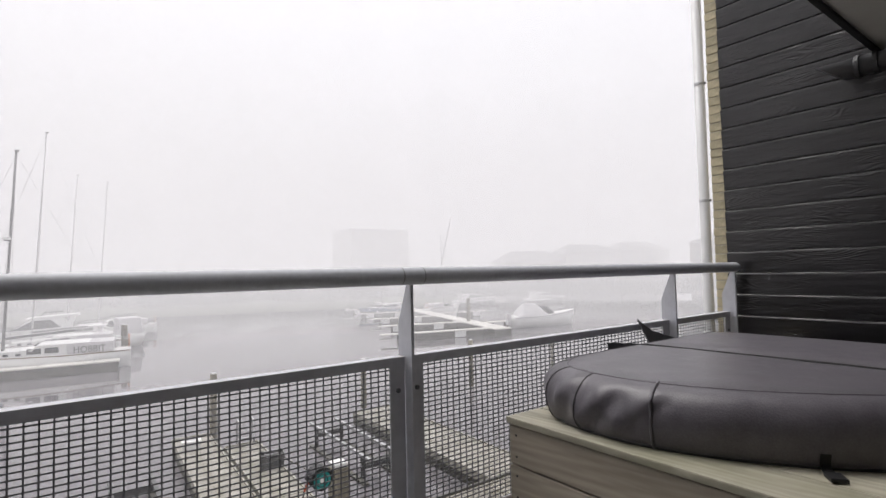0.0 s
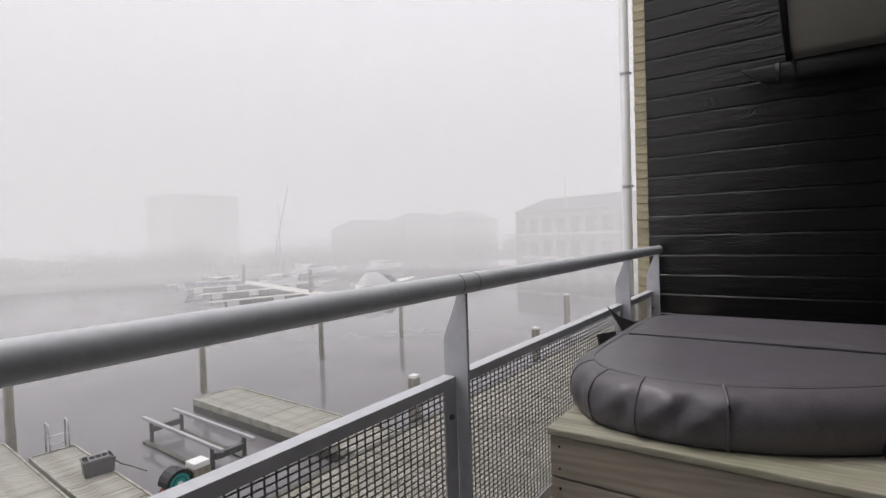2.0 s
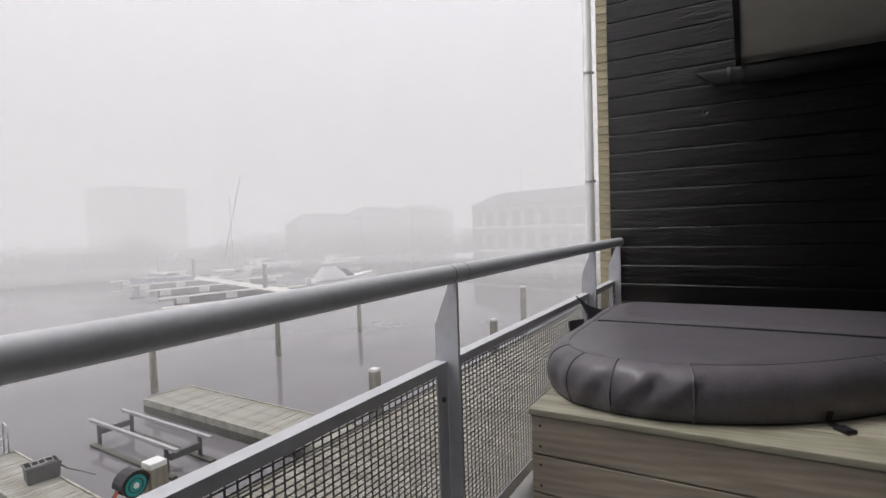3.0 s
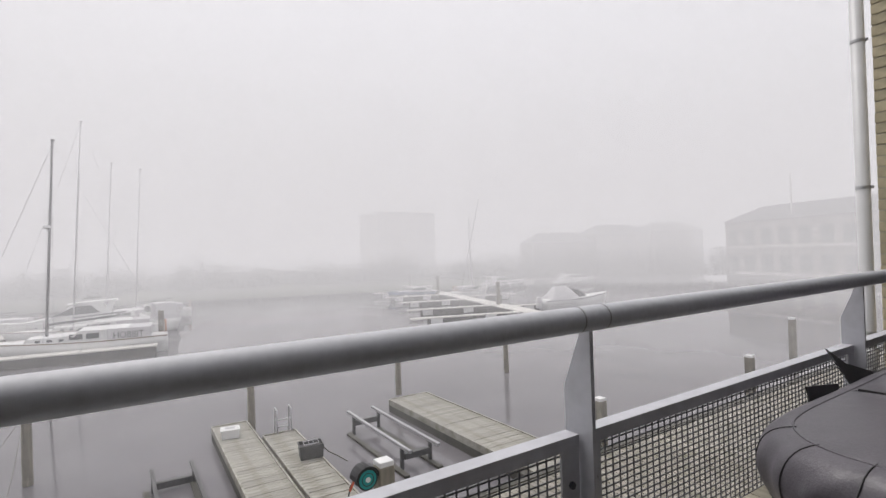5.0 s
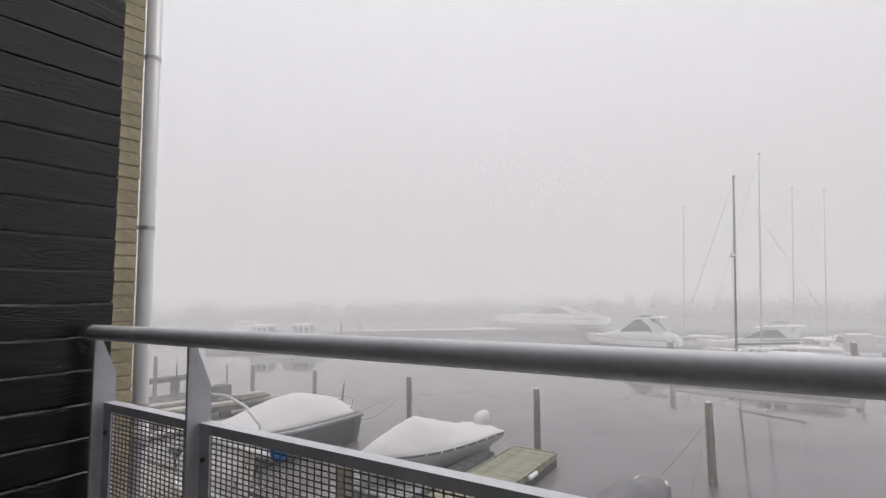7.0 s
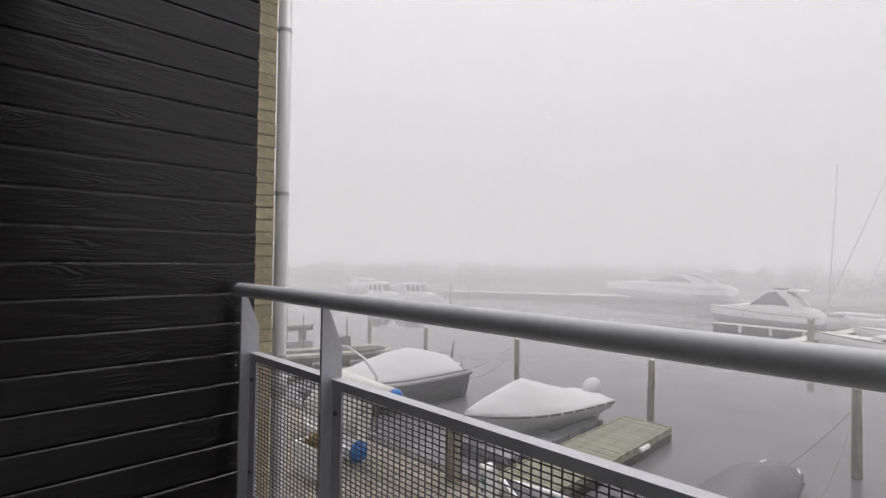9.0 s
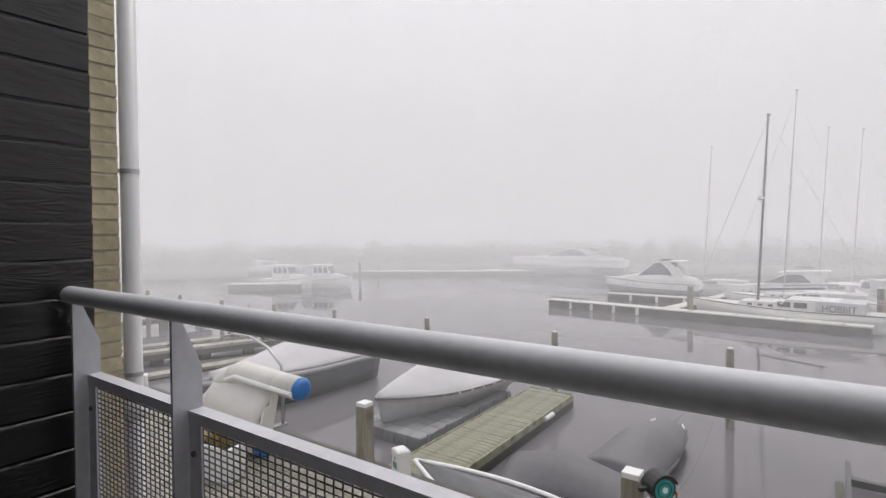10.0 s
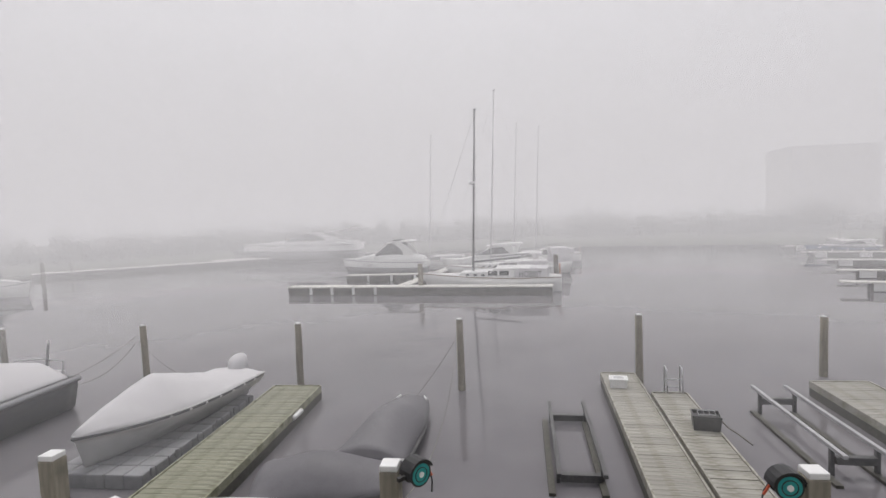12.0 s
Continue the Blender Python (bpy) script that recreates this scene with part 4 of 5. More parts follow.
def hose_reel(x, y, z, rz, label, side=1):
    t = thing("hose_reel", (x, y, z, 0, 0, rz), label, "hose reel", "hose reels")
    drum = part("drum", tube([(0, -0.09, 0), (0, 0.09, 0)], 0.14, 24), BLACK, t)
    for yy in (-0.11, 0.09):
        part("rim", tube([(0, yy, 0), (0, yy + 0.02, 0)], 0.195, 28), BLACK, t, "black plastic rim")
    part("side_disc", tube([(0, -0.118, 0), (0, -0.111, 0)], 0.165, 28), TEAL, t, "teal side disc")
    part("disc_ring", tube([(0.11 * math.cos(k * math.pi / 12), -0.12, 0.11 * math.sin(k * math.pi / 12)) for k in range(25)], 0.008, 6), BLACK, t)
    part("hub", tube([(0, -0.135, 0), (0, 0.12, 0)], 0.045, 14), CAP, drum)
    part("hose", tube([(0.165 * math.cos(a * 0.7), -0.08 + 0.0032 * a, 0.165 * math.sin(a * 0.7)) for a in range(0, 50)], 0.014, 8), BLACK, drum)
    part("housing", loft([[(r * math.cos(a), yy, r * math.sin(a)) for a in [radians(20 + 160 * k / 8) for k in range(9)] for r in (0.235,)] + [(r * math.cos(a), yy, r * math.sin(a)) for a in [radians(180 - 160 * k / 8) for k in range(9)] for r in (0.205,)] for yy in (-0.14, 0.14)]), BLACK, t)
    part("bracket", box(min(0, side * 0.36), max(0, side * 0.36), -0.03, 0.03, -0.03, 0.03), BLACK, t)
    part("nozzle", tube([(-side * 0.22, 0, -0.02), (-side * 0.30, 0, -0.16)], 0.02, 8), RED, t, "orange hose nozzle")
    part("loose_hose", tube([(-side * 0.2, 0.02, 0.02), (-side * 0.28, 0.02, -0.1), (-side * 0.32, 0.02, -0.28), (-side * 0.31, 0.03, -0.45)], 0.014, 8), BLACK, t)


hose_reel(2.93, 7.65, -2.71, 0, "teal hose reel on a capped quay post")
hose_reel(-2.43, 7.63, -2.63, 48, "teal hose reel fixed to a quay post", -1)


def crate(x, y, rz):
    t = thing("storage_crate", (x, y, DOCK, 0, 0, rz), "dark plastic crate with a wire lid on the jetty", "crate")
    rings = [[(px * s, py * s, z) for px, py in ((-0.34, -0.25), (0.34, -0.25), (0.34, 0.25), (-0.34, 0.25))] for s, z in ((0.93, 0), (1.0, 0.36), (1.05, 0.36), (1.05, 0.40), (0.95, 0.40), (0.95, 0.3))]
    part("body", loft(rings), DARKSTEEL, t)
    part("wire_frame", tube([(-0.2, -0.16, 0.41), (0.22, -0.16, 0.43), (0.22, 0.16, 0.43), (-0.2, 0.16, 0.41), (-0.2, -0.16, 0.41)], 0.014, 6), ALU, t)
    for k in (-0.06, 0.08):
        part("wire", tube([(k, -0.16, 0.42), (k, 0.16, 0.42)], 0.008, 6), ALU, t)
    part("strap", tube([(0.3, 0.0, 0.3), (0.5, -0.1, 0.1), (0.7, -0.3, 0.03), (0.9, -0.9, 0.03)], 0.02, 6), ROPE, t)


crate(4.22, 14.15, -12)
t = thing("dock_box", (2.66, 17.5, DOCK, 0, 0, -10), "small white plastic dock box on the jetty end", "box")
part("body", loft([[(x * s, y * s, z) for x, y in ((-0.28, -0.22), (0.28, -0.22), (0.28, 0.22), (-0.28, 0.22))] for s, z in ((0.92, 0), (1, 0.24))]), CAP, t)
part("lid", box(-0.3, 0.3, -0.24, 0.24, 0.241, 0.30, 0.015), CAP, t)
part("vent_slots", box(-0.15, 0.15, -0.1, 0.1, 0.3005, 0.305), ALU, t)


def swim_ladder():
    t = thing("swim_ladder", (4.27, 16.98, DOCK), "aluminium swim ladder at the jetty end", "ladder")
    for x in (-0.24, 0.24):
        part("rail", tube([(x, -0.15, 0.0), (x, -0.1, 0.75), (x, 0.12, 0.80), (x, 0.16, 0.5), (x, 0.16, -0.9)], 0.025, 8), ALU, t, smooth=True)
    for z in (0.35, 0.1, -0.2, -0.5):
        part("rung", tube([(-0.24, 0.16, z), (0.24, 0.16, z)], 0.018, 8), ALU, t)
    part("cross_bar", tube([(-0.24, -0.1, 0.42), (0.24, -0.1, 0.42)], 0.018, 8), ALU, t)


swim_ladder()

t = thing("fender", (-7.62, 15.2, DOCK - 0.12), "white fender hanging at the jetty edge", "fender")
part("fender_body", tube([(0, -0.3, 0), (0, -0.22, 0), (0, 0.22, 0), (0, 0.3, 0)], 0.08, 12), CAP, t, smooth=True)
part("rope", tube([(-0.06, -0.3, 0.02), (-0.1, -0.32, 0.14)], 0.012, 6), ROPE, t)


def line(name, a, b, sag, r=0.009, label="sagging grey mooring rope"):
    a, b = Vector(a), Vector(b)
    pts = [a.lerp(b, k / 12) - Vector((0, 0, sag * 4 * (k / 12) * (1 - k / 12))) for k in range(13)]
    return tagged(part(name, tube(pts, r, 6), ROPE), label, "rope", "mooring ropes")


line("mooring_rope", (-16.1, 19.35, -3.1), (-17.0, 16.5, -4.1), 0.15)
line("mooring_rope", (-16.1, 19.35, -3.3), (-11.9, 17.3, -4.3), 0.45)
line("mooring_rope", (-2.85, 18.4, -3.2), (-4.2, 15.6, -4.7), 0.1)
line("mooring_rope", (-2.8, 18.4, -3.4), (-2.75, 7.95, -3.3), 0.9)
line("mooring_rope", (12.15, 10.0, -3.9), (23.3, 20.0, -4.2), 0.5)

# ---------------------------------------------------------------- old jetty to the west
def old_jetty():
    t = thing("old_jetty", (-24.5, 13.0, WATER), "old dark timber jetty with open beams and thin rods", "jetty")
    for p, q in ((Vector((-12.6, 7.5, 0.9)), Vector((-14.6, -4.6, 0.9))), (Vector((-0.4, 5.9, 0.75)), Vector((-4.1, -4.6, 0.75))), (Vector((-2.4, 6.4, 0.72)), Vector((-5.9, -4.4, 0.72))), (Vector((1.6, 8.0, 0.22)), Vector((-0.6, -3.6, 0.22)))):
        d = (q - p).normalized()
        s = Vector((-d.y, d.x, 0)) * 0.38
        part("walkway", loft([[tuple(c + o) for o in (s, -s, -s + Vector((0, 0, -0.14)), s + Vector((0, 0, -0.14)))] for c in (p, p.lerp(q, 0.5), q)]), DOCKG, t)
        low = Vector((0, 0, -0.142))
        part("side_beam", loft([[tuple(c + o) for o in (s * 0.9 + low, -s * 0.9 + low, -s * 0.9 + low * 3, s * 0.9 + low * 3)] for c in (p, q)]), BEAM, t)
        for j in range(5):
            c = p.lerp(q, (j + 0.3) / 5)
            part("bearer", box(c.x - 0.09, c.x + 0.09, c.y - 0.3, c.y + 0.3, -0.8, p.z - 0.43), BEAM, t)
    part("locker", box(-3.45, -2.75, 3.2, 4.5, 0.722, 1.38, 0.02), BEAM, t)
    part("lumber", box(-0.9, -0.5, 3.6, 5.4, 0.752, 0.9, 0.02), BEAM, t)
    for x, y, h in ((-13.4, 0.2, 2.3), (-9.9, 1.4, 2.2), (-6.0, 3.1, 2.5), (-3.3, 4.6, 2.4)):
        part("rod", tube([(x, y, 0), (x - 0.08, y, h)], 0.035, 8), BLACK, t)


old_jetty()
for x, y, top in ((-36.3, 15.7, -2.15), (-35.8, 17.6, -2.6), (-27.6, 15.7, -2.2), (-29.0, 20.2, -3.05), (-25.3, 22.0, -3.35), (-41.5, 15.5, -2.0)):
    pile(x, y, top, cap="frost")
line("mooring_rope", (-16.1, 19.35, -3.3), (-17.3, 16.9, -4.4), 0.5)


# ---------------------------------------------------------------- far pontoons
def pontoon(name, a, b, w, label, fingers=(), z=WATER + 0.72, side=BEAM, strips=()):
    """A floating walkway from a to b with dark sides and pale frosted boards; fingers: (share along, length, side)."""
    a, b = Vector((*a, 0)), Vector((*b, 0))
    d = (b - a).normalized()
    L_ = (b - a).length
    ang = math.degrees(math.atan2(d.y, d.x))
    t = thing(name, (a.x, a.y, WATER, 0, 0, ang), label, "pontoon", "floating pontoons")
    h = z - WATER
    part("deck", box(0, L_, -w / 2, w / 2, h - 0.09, h, 0.015), CREAM, t, "frosted pale boards")
    part("float", box(0.06, L_ - 0.06, -w / 2 + 0.07, w / 2 - 0.07, -0.25, h - 0.091), side, t)
    for k in strips:
        for s in (-1, 1):
            part("fender_strip", box(k, k + 0.24, s * (w / 2 - 0.07), s * (w / 2 - 0.02), 0.05, h - 0.092), CAP, t)
    k = 3.0
    while k < L_ - 1:
        part("deck_joint", box(k, k + 0.05, -w / 2 + 0.002, w / 2 - 0.002, h + 0.001, h + 0.006), BEAM, t)
        k += 3.0
    for f, ln, s in fingers:
        x = f * L_
        part("finger", box(x, x + 0.8, min(0, s * ln) + s * w / 2, max(0, s * ln) + s * w / 2, h - 0.12, h - 0.02, 0.015), CREAM, t)
        for g in (0.28, 0.78):
            part("float_box", box(x + 0.05, x + 0.75, s * (w / 2 + ln * g) - 0.55, s * (w / 2 + ln * g) + 0.55, 0.06, h - 0.125), CAP, t, "pale float box")
        part("finger_float", box(x + 0.1, x + 0.7, s * (w / 2 + ln * 0.45) - ln * 0.4, s * (w / 2 + ln * 0.45) + ln * 0.4, -0.2, h - 0.121), side, t)
    return t


pontoon("floating_pontoon", (-19.7, 43.0), (2.6, 40.2), 1.2, "long dark-sided floating pontoon with frosted boards", strips=(2.1, 4.05, 6.0, 7.95))
pontoon("floating_pontoon", (-9.5, 42.5), (-6.5, 58.0), 1.0, "floating walkway between the berthed yachts")
pontoon("floating_pontoon", (-17.0, 50.8), (-7.6, 50.4), 1.0, "dark-sided finger pontoon beside the motor cruiser", strips=(2.2, 4.6, 7.0))
pontoon("floating_pontoon", (-64.0, 62.0), (-38.0, 77.5), 1.8, "frosted floating pontoon far across the harbour")
pontoon("floating_pontoon", (-47.0, 76.5), (-22.0, 84.0), 1.6, "frosted floating pontoon far across the harbour")
pontoon("floating_pontoon", (32.8, 34.2), (48.0, 84.0), 1.9, "pale floating pontoon with short fingers in the fog", fingers=((0.02, 10.5, 1), (0.16, 9.0, 1), (0.33, 8.0, 1), (0.5, 8, 1), (0.68, 8, 1), (0.12, 6, -1), (0.4, 7, -1)))
pontoon("floating_pontoon", (-10, 120), (40, 128), 2.0, "faint pontoon in the far fog")
for x, y, top in ((35.3, 42.3, -1.9), (40.5, 62, -1.9), (46.5, 80, -2), (-8.0, 42.0, -2.6), (3.5, 47.0, -2.6), (-60, 64, -3), (-54.0, 53.4, -2.3)):
    pile(x, y, top, WATER - 1, 0.22, "frost")


# ---------------------------------------------------------------- yachts
def windows(t, xs, y, z, w, h, mat=WINDOW, lean=0.0):
    for x in xs:
        for s in (1, -1):
            part("window", box(x, x + w, s * y - 0.012, s * y + 0.012, z, z + h, 0.008), mat, t)


def sailing_yacht(x, y, rz, L, name_text=None, mast_at=0.08, mast_h=13.2, label="white sailing yacht", hullmat=WHITE, boom=True):
    t = thing("sailing_yacht", (x, y, WATER, 0, 0, rz), label, "sailing yacht", "berthed sailing yachts")
    B = L * 0.29
    a = dict(sheer=0.25, full=0.35, stern=0.6, rake=0.09)
    part("hull", hull(L, B, 0.98, 0.5, flare=0.75, **a), hullmat, t, smooth=True)
    part("rubbing_strake", strake(L, B + 0.02, 0.98, r=0.03, drop=0.02, **a), VARNISH, t)
    cab = [(-0.30, 0.36, 1.0), (-0.28, 0.38, 1.62), (-0.02, 0.42, 1.60), (0.0, 0.42, 1.40), (0.24, 0.24, 1.32), (0.27, 0.20, 1.0)]
    rings = [[(u * L, s * hw * B * (1.0 if z == zz else 0.85), z) for s, z in ((-1, 0.95), (-1, zz), (1, zz), (1, 0.95))] for u, hw, zz in cab]
    part("cabin", loft(rings), WHITE, t)
    windows(t, (-0.13 * L, -0.045 * L), 0.402 * B, 1.16, 0.75, 0.3)
    for u in (0.05, 0.11, 0.17):
        for s in (1, -1):
            part("porthole", box(u * L, u * L + 0.28, s * (0.375 - (u - 0.05) * 0.6) * B - 0.02, s * (0.375 - (u - 0.05) * 0.6) * B + 0.03, 1.12, 1.24, 0.01), WINDOW, t)
    dodger = part("spray_cloth", box(-0.41 * L, -0.17 * L, -0.40 * B, 0.40 * B, 1.02, 1.60, 0.04), CANVAS, t, "white canvas weather cloth")
    if name_text:
        for s in (1, -1):
            c = bpy.data.curves.new("name", "FONT")
            c.body, c.size, c.align_x, c.extrude = name_text, 0.52, "CENTER", 0.004
            o = new("lettering_curve", c)
            me = bpy.data.meshes.new_from_object(o)
            bpy.data.objects.remove(o)
            me.materials.append(LETTER)
            n = new("lettering", me)
            n.parent = dodger
            n.matrix_basis = pose(-0.285 * L, s * (0.40 * B + 0.006), 1.06, 90, 0, 180 if s > 0 else 0)
    if mast_h:
        mx = mast_at * L
        rk = 0.045 * mast_h
        m = part("mast", tube([(mx, 0, 1.3), (mx - rk, 0, mast_h)], 0.095 if name_text else 0.07, 12, r_end=0.07 if name_text else 0.045), MASTM if name_text else FOGMAST, t, smooth=True)
        for z, w in ((mast_h * 0.585, 0.75),):
            sx = mx - rk * 0.55
            part("spreader", tube([(sx, -w, z), (sx, 0, z + 0.06), (sx, w, z)], 0.03, 6), MASTM, m)
        part("wind_vane", box(mx - rk - 0.15, mx - rk + 0.1, -0.01, 0.01, mast_h, mast_h + 0.12), MASTM, m)
        if name_text:
            part("radar_dome", tube([(mx - rk * 0.5 + 0.12, 0, mast_h * 0.6), (mx - rk * 0.5 + 0.12, 0, mast_h * 0.6 + 0.16)], 0.24, 14, r_end=0.2), CAP, m, "white radar dome")
            part("radar_bracket", box(mx - rk * 0.5 - 0.1, mx - rk * 0.5 + 0.3, -0.04, 0.04, mast_h * 0.6 - 0.05, mast_h * 0.6 - 0.001), MASTM, m)
        part("forestay", tube([(0.55 * L, 0, 1.25), (mx - rk, 0, mast_h - 0.2)], 0.014, 5), STEEL, t)
        part("backstay", tube([(-0.5 * L, 0, 1.0), (mx - rk, 0, mast_h - 0.1)], 0.010, 5), STEEL, t)
        for s in (1, -1):
            part("shroud", tube([(mx - 0.1, s * B * 0.47, 1.0), (mx - rk * 0.55, s * 0.75, mast_h * 0.585), (mx - rk, 0, mast_h - 0.3)], 0.010, 5), STEEL, t)
        if boom:
            part("boom", tube([(mx - 0.1, 0, 2.0), (mx - 0.36 * L, 0, 2.25)], 0.07, 8), MASTM, t)
    for u in (-0.42, -0.2, 0.05, 0.3, 0.47):
        for s in (1, -1):
            w, zg, _ = section(u + 0.5, B, 0.98, 0, 0.25, 0.35, 0.6)
            part("stanchion", tube([(u * L, s * w * 0.95, zg), (u * L, s * w * 0.95, zg + 0.6)], 0.013, 5), ALU, t)
    for s in (1, -1):
        pts = []
        for k in range(8):
            u = -0.42 + 0.89 * k / 7
            w, zg, _ = section(u + 0.5, B, 0.98, 0, 0.25, 0.35, 0.6)
            pts.append((u * L, s * w * 0.95, zg + 0.6))
        part("guard_wire", tube(pts, 0.008, 5), ALU, t)
    part("pushpit", tube([(-0.42 * L, -0.25 * B, 1.6), (-0.5 * L, -0.22 * B, 1.62), (-0.5 * L, 0.22 * B, 1.62), (-0.42 * L, 0.25 * B, 1.6)], 0.02, 6), ALU, t)
    buoy = [(-0.49 * L, 0.33 * math.cos(k * math.pi / 8), 1.45 + 0.33 * math.sin(k * math.pi / 8)) for k in range(17)]
    part("lifebuoy", tube(buoy, 0.06, 8, caps=False), material("faded_orange", (0.5, 0.27, 0.17), 0.6, grain=8), t, "faded orange lifebuoy")
    return t


yacht = sailing_yacht(-2.0, 43.0, 173, 11.0, "HOBBIT", mast_at=0.155, mast_h=12.4, label="white sailing yacht with dark lettering beside the pontoon")
yacht.scale = (1, 1.1, 1.2)
sailing_yacht(-1.2, 52.0, 176, 10.5, None, mast_at=0.12, mast_h=18.4, label="white sailing yacht with a tall mast in the fog")
sailing_yacht(0.8, 61.5, 178, 10, None, mast_at=0.08, mast_h=16.6, label="faint white sailing yacht with bare mast in fog")
sailing_yacht(-9.6, 61.5, 175, 9, None, mast_at=0.05, mast_h=15.8, label="faint white sailing yacht with bare mast in fog")
sailing_yacht(3.5, 67, 178, 10, None, mast_at=0.06, mast_h=17, label="faint white sailing yacht with bare mast in fog")


def motor_yacht(x, y, rz, L, label, H=1.15, cabin=1.5, fly=False, hullmat=WHITE, band=True, canopy=None, group="motor boats"):
    t = thing("motor_yacht", (x, y, WATER, 0, 0, rz), label, "motor boat", group)
    B = L * 0.32
    a = dict(sheer=0.4, full=0.3, stern=0.92, rake=0.10)
    part("hull", hull(L, B, H, 0.4, flare=0.72, **a), hullmat, t, smooth=True)
    part("rubbing_strake", strake(L, B + 0.02, H, r=0.04, drop=0.05, **a), GREYHULL if band else CAP, t)
    if band:
        part("hull_stripe", hull(L * 1.002, B * 1.006, H * 0.6, 0.0, 0.22, 0.3, 0.92, 0.06, 0.8), GREYHULL, t, smooth=True)
    k = cabin

    def shaped(bm, out=0.0):
        for q in bm.verts:
            up = max(0.0, (q.co.z - H) / k)
            ahead = max(0.0, q.co.x / L)
            q.co.y *= (1 - 0.28 * up) * (1 - 1.5 * ahead ** 1.4)
            q.co.y += math.copysign(out, q.co.y)
        return bm

    prof = [(-0.40, H * 0.9), (0.40, H * 0.95), (0.33, H + 0.30), (0.13, H + 0.22 * k), (-0.05, H + 0.62 * k), (-0.30, H + 0.64 * k), (-0.36, H + 0.25 * k), (-0.40, H + 0.2 * k)]
    bm = bmesh.new()
    part("cabin", shaped(loft([[(u * L, yy * B, z) for u, z in prof] for yy in (-0.38, -0.2, 0.2, 0.38)], bm)), WHITE, t)
    side = [(0.11, H + 0.27 * k), (-0.06, H + 0.57 * k), (-0.20, H + 0.58 * k), (-0.28, H + 0.32 * k), (-0.03, H + 0.28 * k)]
    for s in (-1, 1):
        part("side_window", shaped(prism([(u * L, z) for u, z in side], "y", s * 0.379 * B, s * 0.383 * B), 0.01), WINDOW, t, "dark tinted side window")
    screen = [(0.122, H + 0.24 * k), (-0.052, H + 0.60 * k), (-0.048, H + 0.605 * k), (0.128, H + 0.25 * k)]
    part("windscreen", shaped(prism([(u * L, z) for u, z in screen], "y", -0.34 * B, 0.34 * B)), WINDOW, t, "dark raked windscreen")
    for u in (0.16, 0.23, 0.30):
        for s in (-1, 1):
            w, zg, _ = section(u + 0.5, B, H, 0, 0.4, 0.3, 0.92)
            part("porthole", box(u * L - 0.2, u * L + 0.2, s * w * 0.955 - 0.03, s * w * 0.955 + 0.03, zg * 0.68, zg * 0.68 + 0.13, 0.02), WINDOW, t)
    roof = [(0.0, H + 0.64 * k), (-0.06, H + 0.68 * k), (-0.42, H + 0.74 * k), (-0.44, H + 0.70 * k), (-0.30, H + 0.645 * k)]
    part("roof", shaped(prism([(u * L, z) for u, z in roof], "y", -0.40 * B, 0.40 * B)), WHITE, t)
    for s in (-1, 1):
        part("arch_leg", shaped(prism([(-0.34 * L, H), (-0.28 * L, H), (-0.36 * L, H + 0.70 * k), (-0.41 * L, H + 0.70 * k)], "y", s * 0.36 * B, s * 0.40 * B)), WHITE, t)
    part("roof_rack", tube([(-0.12 * L, -0.2 * B, H + 0.69 * k), (-0.14 * L, -0.2 * B, H + 0.82 * k), (-0.30 * L, -0.2 * B, H + 0.84 * k), (-0.30 * L, 0.2 * B, H + 0.84 * k), (-0.14 * L, 0.2 * B, H + 0.82 * k), (-0.12 * L, 0.2 * B, H + 0.69 * k)], 0.03, 6), DARKSTEEL, t)
    part("bow_rail", tube([(0.05 * L, -0.42 * B, H + 0.65), (0.35 * L, -0.26 * B, H + 0.85), (0.54 * L, 0, H + 1.0), (0.35 * L, 0.26 * B, H + 0.85), (0.05 * L, 0.42 * B, H + 0.65)], 0.02, 6), ALU, t)
    if canopy:
        part("canopy", loft([[(u * L, s * 0.4 * B, z) for s, z in ((-1, H), (-0.9, zz), (0.9, zz), (1, H))] for u, zz in ((-0.49, H + 0.4), (-0.45, H + k * 0.75), (-0.3, H + k * 0.8))]), canopy, t, smooth=False)
    for u in (-0.2, 0.02, 0.22):
        w, zg, _ = section(u + 0.5, B, H, 0, 0.4, 0.3, 0.92)
        for s in (1, -1):
            part("fender", tube([(u * L, s * (w + 0.1), 0.25), (u * L, s * (w + 0.1), 0.8)], 0.1, 8), CAP, t, smooth=True)
    return t


